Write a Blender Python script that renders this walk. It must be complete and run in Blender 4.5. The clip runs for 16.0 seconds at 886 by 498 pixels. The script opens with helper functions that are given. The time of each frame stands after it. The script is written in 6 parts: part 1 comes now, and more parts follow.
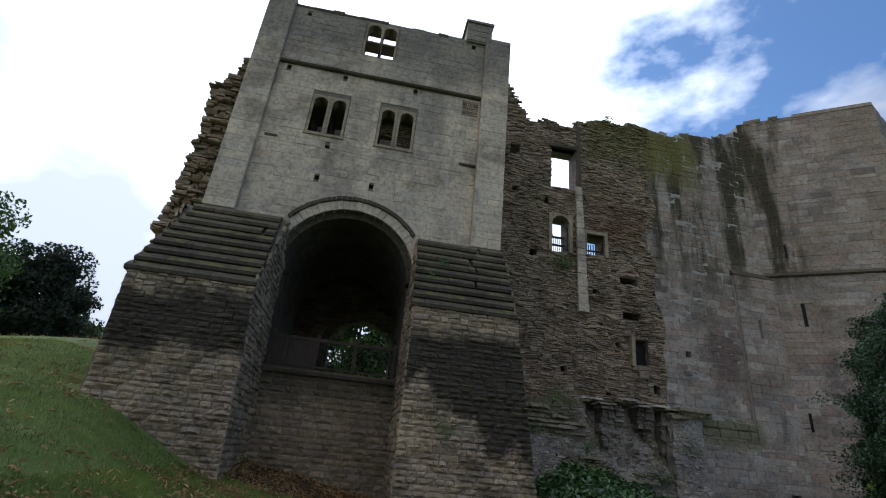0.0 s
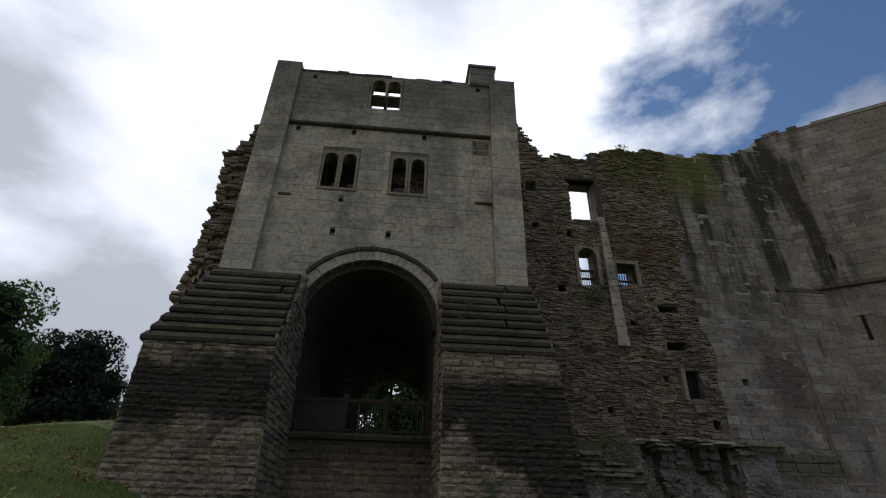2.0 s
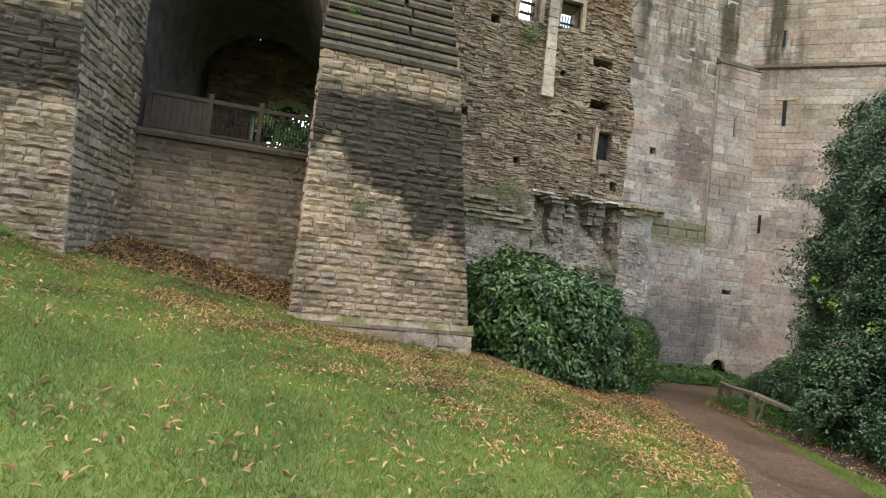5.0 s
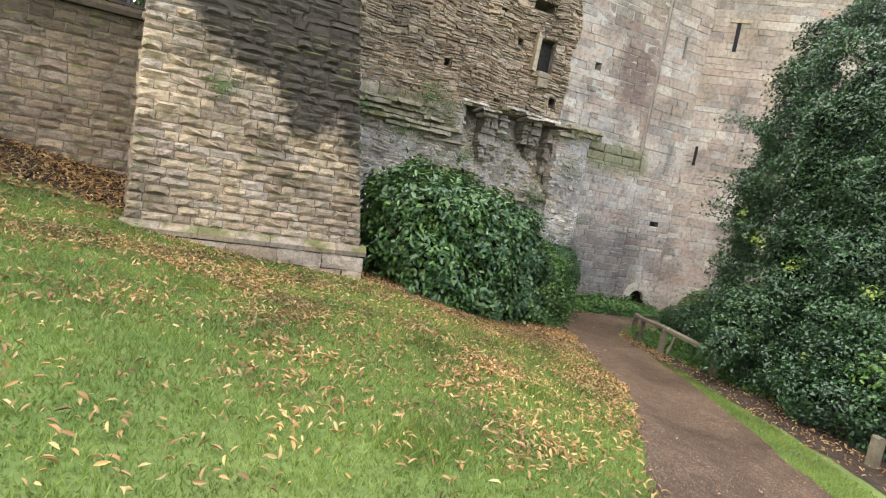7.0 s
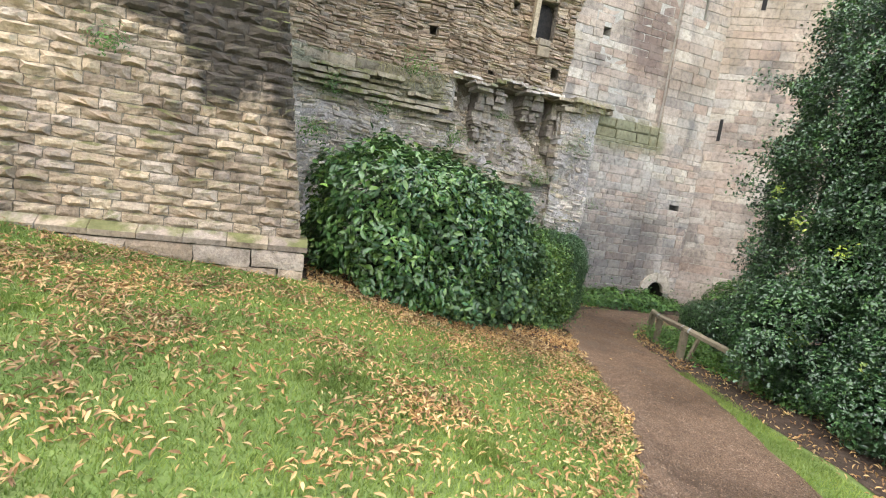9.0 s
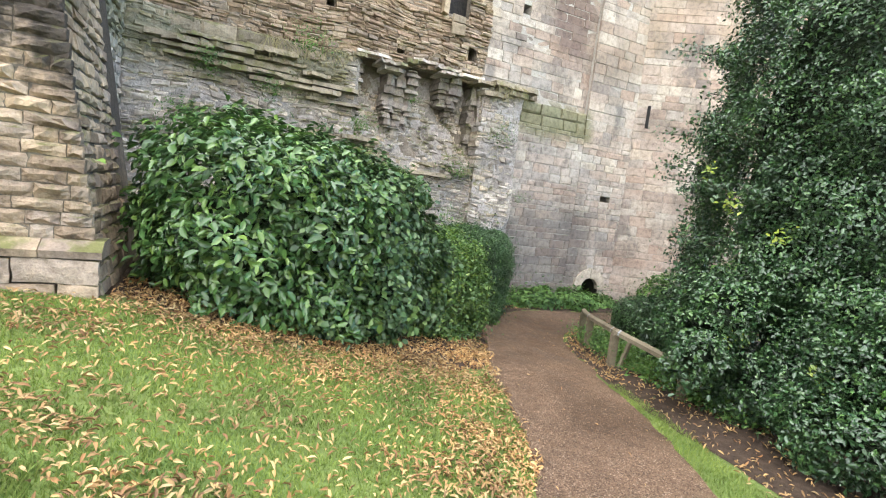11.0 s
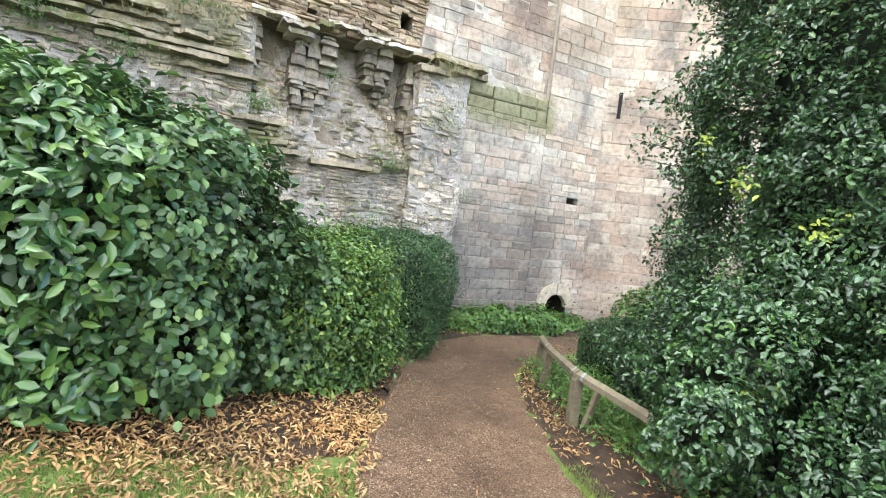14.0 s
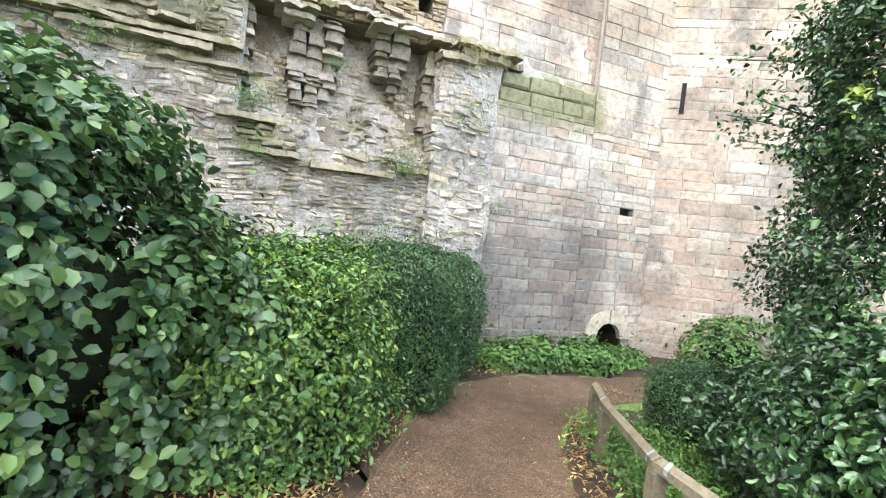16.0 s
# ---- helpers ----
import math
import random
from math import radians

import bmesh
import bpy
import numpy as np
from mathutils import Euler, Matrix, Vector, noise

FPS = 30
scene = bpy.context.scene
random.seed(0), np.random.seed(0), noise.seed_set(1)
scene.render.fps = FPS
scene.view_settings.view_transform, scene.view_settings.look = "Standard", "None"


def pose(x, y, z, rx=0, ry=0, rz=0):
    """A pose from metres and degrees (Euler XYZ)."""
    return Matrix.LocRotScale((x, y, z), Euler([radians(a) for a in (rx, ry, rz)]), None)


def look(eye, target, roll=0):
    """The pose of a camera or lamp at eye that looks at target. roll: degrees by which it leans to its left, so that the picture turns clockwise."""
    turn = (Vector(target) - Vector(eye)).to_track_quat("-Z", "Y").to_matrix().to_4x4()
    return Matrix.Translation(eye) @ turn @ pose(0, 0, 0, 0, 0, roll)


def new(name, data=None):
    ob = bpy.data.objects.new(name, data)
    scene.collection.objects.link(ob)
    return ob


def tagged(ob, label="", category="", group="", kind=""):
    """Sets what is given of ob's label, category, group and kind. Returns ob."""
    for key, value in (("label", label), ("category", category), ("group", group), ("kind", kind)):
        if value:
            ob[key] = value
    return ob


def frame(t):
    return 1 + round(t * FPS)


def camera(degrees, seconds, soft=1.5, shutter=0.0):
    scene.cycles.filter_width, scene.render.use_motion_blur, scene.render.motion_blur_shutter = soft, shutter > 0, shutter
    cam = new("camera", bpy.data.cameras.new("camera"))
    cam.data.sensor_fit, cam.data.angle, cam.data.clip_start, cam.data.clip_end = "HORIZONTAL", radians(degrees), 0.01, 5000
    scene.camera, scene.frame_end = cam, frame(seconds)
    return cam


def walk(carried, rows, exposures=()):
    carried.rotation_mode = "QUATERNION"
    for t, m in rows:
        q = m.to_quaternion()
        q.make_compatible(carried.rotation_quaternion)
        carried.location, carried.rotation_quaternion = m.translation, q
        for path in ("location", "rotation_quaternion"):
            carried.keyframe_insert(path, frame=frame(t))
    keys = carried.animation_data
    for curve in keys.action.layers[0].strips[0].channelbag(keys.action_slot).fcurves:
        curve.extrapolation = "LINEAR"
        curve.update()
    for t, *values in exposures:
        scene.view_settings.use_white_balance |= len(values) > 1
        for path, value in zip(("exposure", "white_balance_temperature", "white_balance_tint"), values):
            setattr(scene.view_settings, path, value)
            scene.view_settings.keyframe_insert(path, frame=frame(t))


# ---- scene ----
cam = camera(84.8, 16.0, soft=1.1)
METRES, EYE, TILT, LEAN, TURN = 12.5, 1.5, 0.0, 0.0, -7.9
ROWS = [
    (0.0, 0.0, 0.0, 0.0, -2.33, 23.67, -5.33),
    (0.5, 0.0018, 0.011, 0.0026, 3.15, 27.83, -3.54),
    (1.0, 0.0092, 0.0193, 0.0029, 6.36, 30.83, -2.87),
    (1.5, 0.0048, 0.0334, 0.0013, 5.09, 31.87, -1.56),
    (2.0, 0.0008, 0.0531, -0.0055, 2.64, 29.83, -1.38),
    (2.5, 0.0149, 0.0771, -0.0098, -1.15, 24.13, -3.57),
    (3.0, 0.0282, 0.0995, -0.0114, -3.43, 21.1, -4.06),
    (3.5, 0.035, 0.1255, -0.0134, -6.74, 18.7, -3.69),
    (4.0, 0.052, 0.1468, -0.0188, -4.74, 13.66, -4.74),
    (4.5, 0.0634, 0.1716, -0.0229, -5.8, 7.19, -5.57),
    (7.0, 0.1631, 0.2992, -0.0309, -13.36, -5.95, -9.61),
    (7.5, 0.1859, 0.3288, -0.0318, -16.04, -7.48, -10.65),
    (8.0, 0.2095, 0.3529, -0.0301, -11.92, -7.97, -9.37),
    (10.5, 0.3261, 0.4748, -0.0417, -11.56, -6.55, -7.26),
    (11.0, 0.3525, 0.4989, -0.0437, -17.35, -6.13, -6.89),
    (11.5, 0.3772, 0.5252, -0.0466, -17.37, -6.23, -6.53),
    (12.0, 0.399, 0.5525, -0.0482, -17.35, -5.83, -6.12),
    (12.5, 0.4246, 0.5773, -0.0511, -15.13, -5.11, -5.69),
    (13.0, 0.4485, 0.6063, -0.0552, -16.89, -4.71, -5.74),
    (13.5, 0.4752, 0.632, -0.0585, -20.1, -3.92, -6.35),
    (14.0, 0.4974, 0.6616, -0.0629, -19.83, -3.97, -6.66),
    (14.5, 0.5199, 0.6919, -0.0658, -19.22, -4.47, -6.88),
    (15.0, 0.5388, 0.7233, -0.0693, -19.48, -4.63, -7.96),
    (15.5, 0.558, 0.7556, -0.0715, -20.98, -4.4, -7.86),
    (16.0, 0.5694, 0.7872, -0.0722, -14.73, -2.01, -6.19),
]
EXPOSURES = [(0.0, -1.27, 5650, 11), (0.5, -2.0, 5800, 11), (1.0, -2.4, 5900, 12), (1.5, -2.35, 5900, 12), (2.0, -2.1, 6000, 12), (2.5, -1.55, 6200, 12), (3.0, -0.9, 6400, 12), (3.5, -0.32, 6500, 12), (4.5, 0.48, 6600, 12), (7.0, 1.2, 6500, 11), (8.0, 1.35, 6500, 11), (11.0, 1.75, 6500, 11), (13.5, 1.95, 6350, 9), (16.0, 2.25, 6300, 9)]
walk(cam, [(t, pose(0, 0, EYE, TILT, LEAN, TURN) @ pose(METRES * x, METRES * y, METRES * z, 90 + pitch, roll, yaw)) for t, x, y, z, yaw, pitch, roll in ROWS], EXPOSURES)

# ---- world and sun ----
world = bpy.data.worlds.new("sky")
scene.world = world
world.use_nodes = True
SUN_EL, SUN_AZ = radians(45), radians(-28)
SUN_WAY = Vector((math.sin(SUN_AZ) * math.cos(SUN_EL), math.cos(SUN_AZ) * math.cos(SUN_EL), math.sin(SUN_EL)))


def build_world():
    nt = world.node_tree
    nt.nodes.clear()
    N, L = nt.nodes.new, nt.links.new
    out, bg = N("ShaderNodeOutputWorld"), N("ShaderNodeBackground")
    sky = N("ShaderNodeTexSky")
    sky.sky_type, sky.sun_disc = "NISHITA", False
    sky.sun_elevation, sky.sun_rotation = SUN_EL, SUN_AZ
    tc, mp = N("ShaderNodeTexCoord"), N("ShaderNodeMapping")
    mp.inputs["Scale"].default_value = (1.0, 1.0, 1.9)
    mp.inputs["Location"].default_value = (0.37, 0.1, 0.2)
    L(tc.outputs["Generated"], mp.inputs["Vector"])
    big, fine, cover = N("ShaderNodeTexNoise"), N("ShaderNodeTexNoise"), N("ShaderNodeValToRGB")
    big.inputs["Scale"].default_value, big.inputs["Detail"].default_value, big.inputs["Roughness"].default_value = 2.1, 9, 0.55
    fine.inputs["Scale"].default_value, fine.inputs["Detail"].default_value, fine.inputs["Roughness"].default_value = 1.7, 8, 0.5
    L(mp.outputs[0], big.inputs["Vector"])
    L(mp.outputs[0], fine.inputs["Vector"])
    cover.color_ramp.elements[0].position, cover.color_ramp.elements[1].position = 0.40, 0.52
    # the cloud cover opens towards the east, where blue shows
    sep = N("ShaderNodeSeparateXYZ")
    L(tc.outputs["Generated"], sep.inputs[0])
    gap = N("ShaderNodeMapRange")
    gap.inputs["From Min"].default_value, gap.inputs["From Max"].default_value = 0.2, 0.6
    gap.inputs["To Min"].default_value, gap.inputs["To Max"].default_value = 0.2, -0.17
    L(sep.outputs["X"], gap.inputs["Value"])
    add = N("ShaderNodeMath")
    L(big.outputs["Fac"], add.inputs[0])
    L(gap.outputs[0], add.inputs[1])
    L(add.outputs[0], cover.inputs["Fac"])
    tone = N("ShaderNodeValToRGB")
    e = tone.color_ramp.elements
    e.new(0.5)
    e[0].position, e[0].color = 0.40, (20.0, 20.1, 20.4, 1)
    e[1].position, e[1].color = 0.52, (15.5, 15.7, 16.2, 1)
    e[2].position, e[2].color = 0.63, (8.6, 8.8, 9.3, 1)
    L(fine.outputs["Fac"], tone.inputs["Fac"])
    mix = N("ShaderNodeMixRGB")
    L(cover.outputs["Color"], mix.inputs["Fac"])
    clear = N("ShaderNodeMixRGB")
    clear.blend_type = "MULTIPLY"
    clear.inputs[0].default_value = 1.0
    clear.inputs[2].default_value = (3.0, 3.55, 3.9, 1)
    L(sky.outputs["Color"], clear.inputs[1])
    L(clear.outputs["Color"], mix.inputs["Color1"])
    # thin cloud glows round the hidden sun
    dot = N("ShaderNodeVectorMath")
    dot.operation = "DOT_PRODUCT"
    L(tc.outputs["Generated"], dot.inputs[0])
    dot.inputs[1].default_value = SUN_WAY
    glow = N("ShaderNodeMapRange")
    glow.interpolation_type = "SMOOTHSTEP"
    glow.inputs["From Min"].default_value, glow.inputs["From Max"].default_value = 0.2, 1.0
    glow.inputs["To Min"].default_value, glow.inputs["To Max"].default_value = 1.0, 2.6
    L(dot.outputs["Value"], glow.inputs["Value"])
    lit = N("ShaderNodeVectorMath")
    lit.operation = "SCALE"
    L(tone.outputs["Color"], lit.inputs[0])
    L(glow.outputs[0], lit.inputs["Scale"])
    L(lit.outputs[0], mix.inputs["Color2"])
    L(mix.outputs["Color"], bg.inputs["Color"])
    bg.inputs["Strength"].default_value = 0.1
    L(bg.outputs[0], out.inputs["Surface"])


build_world()
sun_data = bpy.data.lights.new("sun", "SUN")
sun_data.energy, sun_data.angle, sun_data.color = 0.6, radians(30), (1.0, 0.95, 0.88)
sun_lamp = new("sun", sun_data)
sun_lamp.matrix_world = look(SUN_WAY * 60, (0, 0, 0))


# ---- materials ----
def ramp(nt, stops):
    r = nt.nodes.new("ShaderNodeValToRGB")
    e = r.color_ramp.elements
    while len(e) < len(stops):
        e.new(0.5)
    for k, (p, c) in zip(e, stops):
        k.position, k.color = p, (*c, 1)
    return r


def noise_node(nt, scale, detail=5, rough=0.55, vec=None):
    n = nt.nodes.new("ShaderNodeTexNoise")
    n.inputs["Scale"].default_value, n.inputs["Detail"].default_value, n.inputs["Roughness"].default_value = scale, detail, rough
    if vec:
        nt.links.new(vec, n.inputs["Vector"])
    return n


def mixed(nt, fac, a, b, mode="MIX"):
    m = nt.nodes.new("ShaderNodeMixRGB")
    m.blend_type = mode
    for sock, v in ((m.inputs[0], fac), (m.inputs[1], a), (m.inputs[2], b)):
        if isinstance(v, (int, float)):
            sock.default_value = v
        elif isinstance(v, tuple):
            sock.default_value = (*v, 1)
        else:
            nt.links.new(v, sock)
    return m.outputs[0]


def material(name, rough=0.9):
    m = bpy.data.materials.new(name)
    m.use_nodes = True
    b = m.node_tree.nodes["Principled BSDF"]
    b.inputs["Roughness"].default_value = rough
    b.inputs["Specular IOR Level"].default_value = 0.25
    return m, m.node_tree, b


def bump(nt, b, height, strength=0.5, distance=0.02):
    k = nt.nodes.new("ShaderNodeBump")
    k.inputs["Strength"].default_value, k.inputs["Distance"].default_value = strength, distance
    nt.links.new(height, k.inputs["Height"])
    nt.links.new(k.outputs[0], b.inputs["Normal"])


def slope_mask(nt, pos, ax, ay, az, c, soft=0.4, wobble=1.2, scale=1.4):
    """1 where ax*x + ay*y + az*z + c, roughened by noise, is above 0."""
    dot = nt.nodes.new("ShaderNodeVectorMath")
    dot.operation = "DOT_PRODUCT"
    nt.links.new(pos, dot.inputs[0])
    dot.inputs[1].default_value = (ax, ay, az)
    n = noise_node(nt, scale, 6, 0.6, pos)
    ma = nt.nodes.new("ShaderNodeMath")
    ma.operation = "MULTIPLY_ADD"
    nt.links.new(n.outputs["Fac"], ma.inputs[0])
    ma.inputs[1].default_value = wobble
    nt.links.new(dot.outputs["Value"], ma.inputs[2])
    mr = nt.nodes.new("ShaderNodeMapRange")
    mr.inputs["From Min"].default_value = wobble / 2 - c - soft / 2
    mr.inputs["From Max"].default_value = wobble / 2 - c + soft / 2
    nt.links.new(ma.outputs[0], mr.inputs["Value"])
    return mr.outputs[0]


def streak_mask(nt, pos, across, along, low, high):
    """Runs of wet that follow the wall downwards."""
    mp = nt.nodes.new("ShaderNodeMapping")
    mp.inputs["Scale"].default_value = (across, across, along)
    nt.links.new(pos, mp.inputs["Vector"])
    n = noise_node(nt, 1.0, 6, 0.62, mp.outputs[0])
    mr = nt.nodes.new("ShaderNodeMapRange")
    mr.inputs["From Min"].default_value, mr.inputs["From Max"].default_value = low, high
    nt.links.new(n.outputs["Fac"], mr.inputs["Value"])
    return mr.outputs[0]


def times(nt, *socks):
    cur = socks[0]
    for s in socks[1:]:
        m = nt.nodes.new("ShaderNodeMath")
        m.operation = "MULTIPLY"
        nt.links.new(cur, m.inputs[0])
        if isinstance(s, (int, float)):
            m.inputs[1].default_value = s
        else:
            nt.links.new(s, m.inputs[1])
        cur = m.outputs[0]
    return cur


def stone(name, tones, moss=0.0, stains=(), island=True, bump_strength=0.6, grain=9.0, mosstone=(0.10, 0.105, 0.03)):
    """Weathered stone: each block takes its tone by chance, with grain, dirt and moss over it. stains: (list of masks' arguments, colour, amount)."""
    m, nt, b = material(name, 0.92)
    L = nt.links.new
    geo = nt.nodes.new("ShaderNodeNewGeometry")
    pos = geo.outputs["Position"]
    info = nt.nodes.new("ShaderNodeObjectInfo")
    rnd = geo.outputs["Random Per Island"] if island else info.outputs["Random"]
    r = ramp(nt, [(i / (len(tones) - 1), c) for i, c in enumerate(tones)])
    L(rnd, r.inputs[0])
    n1, n2, n3 = noise_node(nt, grain, 8, 0.65, pos), noise_node(nt, 0.8, 5, 0.6, pos), noise_node(nt, 38, 4, 0.6, pos)
    g = ramp(nt, [(0.3, (0.45, 0.43, 0.41)), (0.52, (1, 1, 1)), (0.75, (1.25, 1.2, 1.12))])
    L(n1.outputs["Fac"], g.inputs[0])
    col = mixed(nt, 0.75, r.outputs[0], g.outputs[0], "MULTIPLY")
    d = ramp(nt, [(0.36, (0.46, 0.44, 0.43)), (0.47, (0.9, 0.88, 0.86)), (0.62, (1.18, 1.15, 1.1))])
    L(n2.outputs["Fac"], d.inputs[0])
    col = mixed(nt, 0.7, col, d.outputs[0], "MULTIPLY")
    f = ramp(nt, [(0.35, (0.7, 0.7, 0.7)), (0.65, (1.12, 1.12, 1.12))])
    L(n3.outputs["Fac"], f.inputs[0])
    col = mixed(nt, 0.6, col, f.outputs[0], "MULTIPLY")
    for masks, colour, amount in stains:
        fac = times(nt, *[streak_mask(nt, pos, *a[1:]) if a[0] == "streak" else slope_mask(nt, pos, *a) for a in masks], amount)
        col = mixed(nt, fac, col, mixed(nt, 0.8, colour, g.outputs[0], "MULTIPLY"))
    if moss:
        up = nt.nodes.new("ShaderNodeSeparateXYZ")
        L(geo.outputs["Normal"], up.inputs[0])
        nm = noise_node(nt, 2.6, 7, 0.65, pos)
        s = nt.nodes.new("ShaderNodeMath")
        s.operation = "MULTIPLY_ADD"
        L(up.outputs["Z"], s.inputs[0])
        s.inputs[1].default_value = 0.22
        L(nm.outputs["Fac"], s.inputs[2])
        mr = nt.nodes.new("ShaderNodeMapRange")
        mr.inputs["From Min"].default_value, mr.inputs["From Max"].default_value = 0.72 - 0.3 * moss, 0.86 - 0.3 * moss
        L(s.outputs[0], mr.inputs["Value"])
        mc = mixed(nt, n1.outputs["Fac"], tuple(c * 0.5 for c in mosstone), tuple(c * 1.6 for c in mosstone))
        col = mixed(nt, times(nt, mr.outputs[0], 0.85), col, mc)
    L(col, b.inputs["Base Color"])
    hb = nt.nodes.new("ShaderNodeMath")
    hb.operation = "MULTIPLY_ADD"
    L(n3.outputs["Fac"], hb.inputs[0])
    hb.inputs[1].default_value = 0.35
    L(n1.outputs["Fac"], hb.inputs[2])
    bump(nt, b, hb.outputs[0], bump_strength, 0.04)
    return m


def plain(name, c1, c2, scale=6.0, rough=0.85, strength=0.4, distance=0.02, metal=0.0):
    m, nt, b = material(name, rough)
    tc = nt.nodes.new("ShaderNodeNewGeometry")
    n, f = noise_node(nt, scale, 7, 0.6, tc.outputs["Position"]), noise_node(nt, scale * 9, 4, 0.6, tc.outputs["Position"])
    r = ramp(nt, [(0.32, c1), (0.68, c2)])
    nt.links.new(n.outputs["Fac"], r.inputs[0])
    g = ramp(nt, [(0.3, (0.65, 0.65, 0.65)), (0.7, (1.2, 1.2, 1.2))])
    nt.links.new(f.outputs["Fac"], g.inputs[0])
    nt.links.new(mixed(nt, 0.7, r.outputs[0], g.outputs[0], "MULTIPLY"), b.inputs["Base Color"])
    b.inputs["Metallic"].default_value = metal
    bump(nt, b, f.outputs["Fac"], strength, distance)
    return m


def leaf_mat(name, tones, rough=0.4, spec=0.5, back=0.25):
    m, nt, b = material(name, rough)
    geo = nt.nodes.new("ShaderNodeNewGeometry")
    r = ramp(nt, [(i / (len(tones) - 1), c) for i, c in enumerate(tones)])
    nt.links.new(geo.outputs["Random Per Island"], r.inputs[0])
    n = noise_node(nt, 1.3, 3, 0.5, geo.outputs["Position"])
    g = ramp(nt, [(0.35, (0.65, 0.7, 0.7)), (0.65, (1.2, 1.2, 1.1))])
    nt.links.new(n.outputs["Fac"], g.inputs[0])
    col = mixed(nt, 1.0, r.outputs[0], g.outputs[0], "MULTIPLY")
    nt.links.new(col, b.inputs["Base Color"])
    b.inputs["Specular IOR Level"].default_value = spec
    tr, mx, out = nt.nodes.new("ShaderNodeBsdfTranslucent"), nt.nodes.new("ShaderNodeMixShader"), nt.nodes["Material Output"]
    nt.links.new(col, tr.inputs["Color"])
    mx.inputs[0].default_value = back
    nt.links.new(b.outputs[0], mx.inputs[1])
    nt.links.new(tr.outputs[0], mx.inputs[2])
    nt.links.new(mx.outputs[0], out.inputs["Surface"])
    return m


BUFF = [(1.28 * t[0], 1.2 * t[1], 1.12 * t[2]) for t in [(0.205, 0.165, 0.125), (0.28, 0.228, 0.17), (0.345, 0.285, 0.21), (0.29, 0.25, 0.205), (0.385, 0.32, 0.235), (0.245, 0.205, 0.17), (0.33, 0.29, 0.245)]]
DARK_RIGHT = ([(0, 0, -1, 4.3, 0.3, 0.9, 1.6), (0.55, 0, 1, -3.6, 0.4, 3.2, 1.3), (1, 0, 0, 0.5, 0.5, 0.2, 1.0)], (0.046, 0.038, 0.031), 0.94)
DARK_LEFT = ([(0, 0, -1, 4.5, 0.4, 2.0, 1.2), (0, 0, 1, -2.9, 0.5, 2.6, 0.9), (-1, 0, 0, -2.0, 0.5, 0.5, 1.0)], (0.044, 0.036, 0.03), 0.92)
M_ASHLAR = stone("pale_ashlar", [(0.52, 0.44, 0.35), (0.59, 0.50, 0.395), (0.65, 0.55, 0.42), (0.53, 0.465, 0.39), (0.6, 0.49, 0.36)], 0.1, [([(0, 0, 1, -13.6, 1.6, 3.0, 0.7)], (0.15, 0.14, 0.12), 0.7), ([("streak", 0.7, 0.14, 0.5, 0.66)], (0.16, 0.147, 0.13), 0.6), ([(0, 0, -1, 8.9, 0.8, 1.6, 0.6)], (0.42, 0.37, 0.3), 0.35)], bump_strength=0.35)
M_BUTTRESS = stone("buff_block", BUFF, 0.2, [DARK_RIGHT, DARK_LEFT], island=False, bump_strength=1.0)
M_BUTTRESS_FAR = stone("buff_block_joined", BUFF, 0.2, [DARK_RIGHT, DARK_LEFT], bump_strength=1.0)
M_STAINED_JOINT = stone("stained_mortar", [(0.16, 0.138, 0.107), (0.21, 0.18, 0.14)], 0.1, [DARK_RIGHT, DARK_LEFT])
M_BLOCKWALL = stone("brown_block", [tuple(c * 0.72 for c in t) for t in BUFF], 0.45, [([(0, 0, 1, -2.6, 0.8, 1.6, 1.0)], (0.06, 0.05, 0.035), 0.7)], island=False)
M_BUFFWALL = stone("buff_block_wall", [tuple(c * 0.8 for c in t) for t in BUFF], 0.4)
M_STEP = stone("weathering_stone", [(0.075, 0.06, 0.045), (0.11, 0.09, 0.065), (0.15, 0.12, 0.085)], 0.22, [([(0, 0, -1, 6.2, 0.8, 2.0, 1.2)], (0.05, 0.042, 0.034), 0.6)])
M_RUBBLE = stone("rubble", [(c[0] * 1.02, c[1] * 0.98, c[2] * 0.93) for c in [(0.19, 0.145, 0.11), (0.28, 0.215, 0.16), (0.35, 0.28, 0.21), (0.25, 0.215, 0.185), (0.40, 0.335, 0.255), (0.31, 0.235, 0.185)]], 0.2, [([(1, 0, 0, -8.6, 0.6, 1.6, 1.2), (0, 0, 1, -14.9, 1.2, 2.0, 0.9)], (0.15, 0.14, 0.04), 0.6), ([(1, 0, 0, -8.6, 0.4, 1.2, 1.5), (-1, 0, 0, 11.0, 0.4, 1.2, 1.5), (0, 0, 1, -10.6, 0.5, 1.0, 1.2), (0, 0, -1, 12.6, 0.5, 1.0, 1.2)], (0.2, 0.1, 0.06), 0.45)])
M_GREYRUB = stone("grey_rubble", [(0.28, 0.25, 0.225), (0.44, 0.395, 0.35), (0.55, 0.495, 0.44), (0.36, 0.335, 0.32), (0.48, 0.40, 0.31), (0.61, 0.56, 0.505)], 0.46, [([(0, 0, 1, -3.0, 0.4, 1.2, 1.2), (-1, 0, 0, 8.0, 0.4, 1.0, 1.0)], (0.1, 0.105, 0.04), 0.6)])
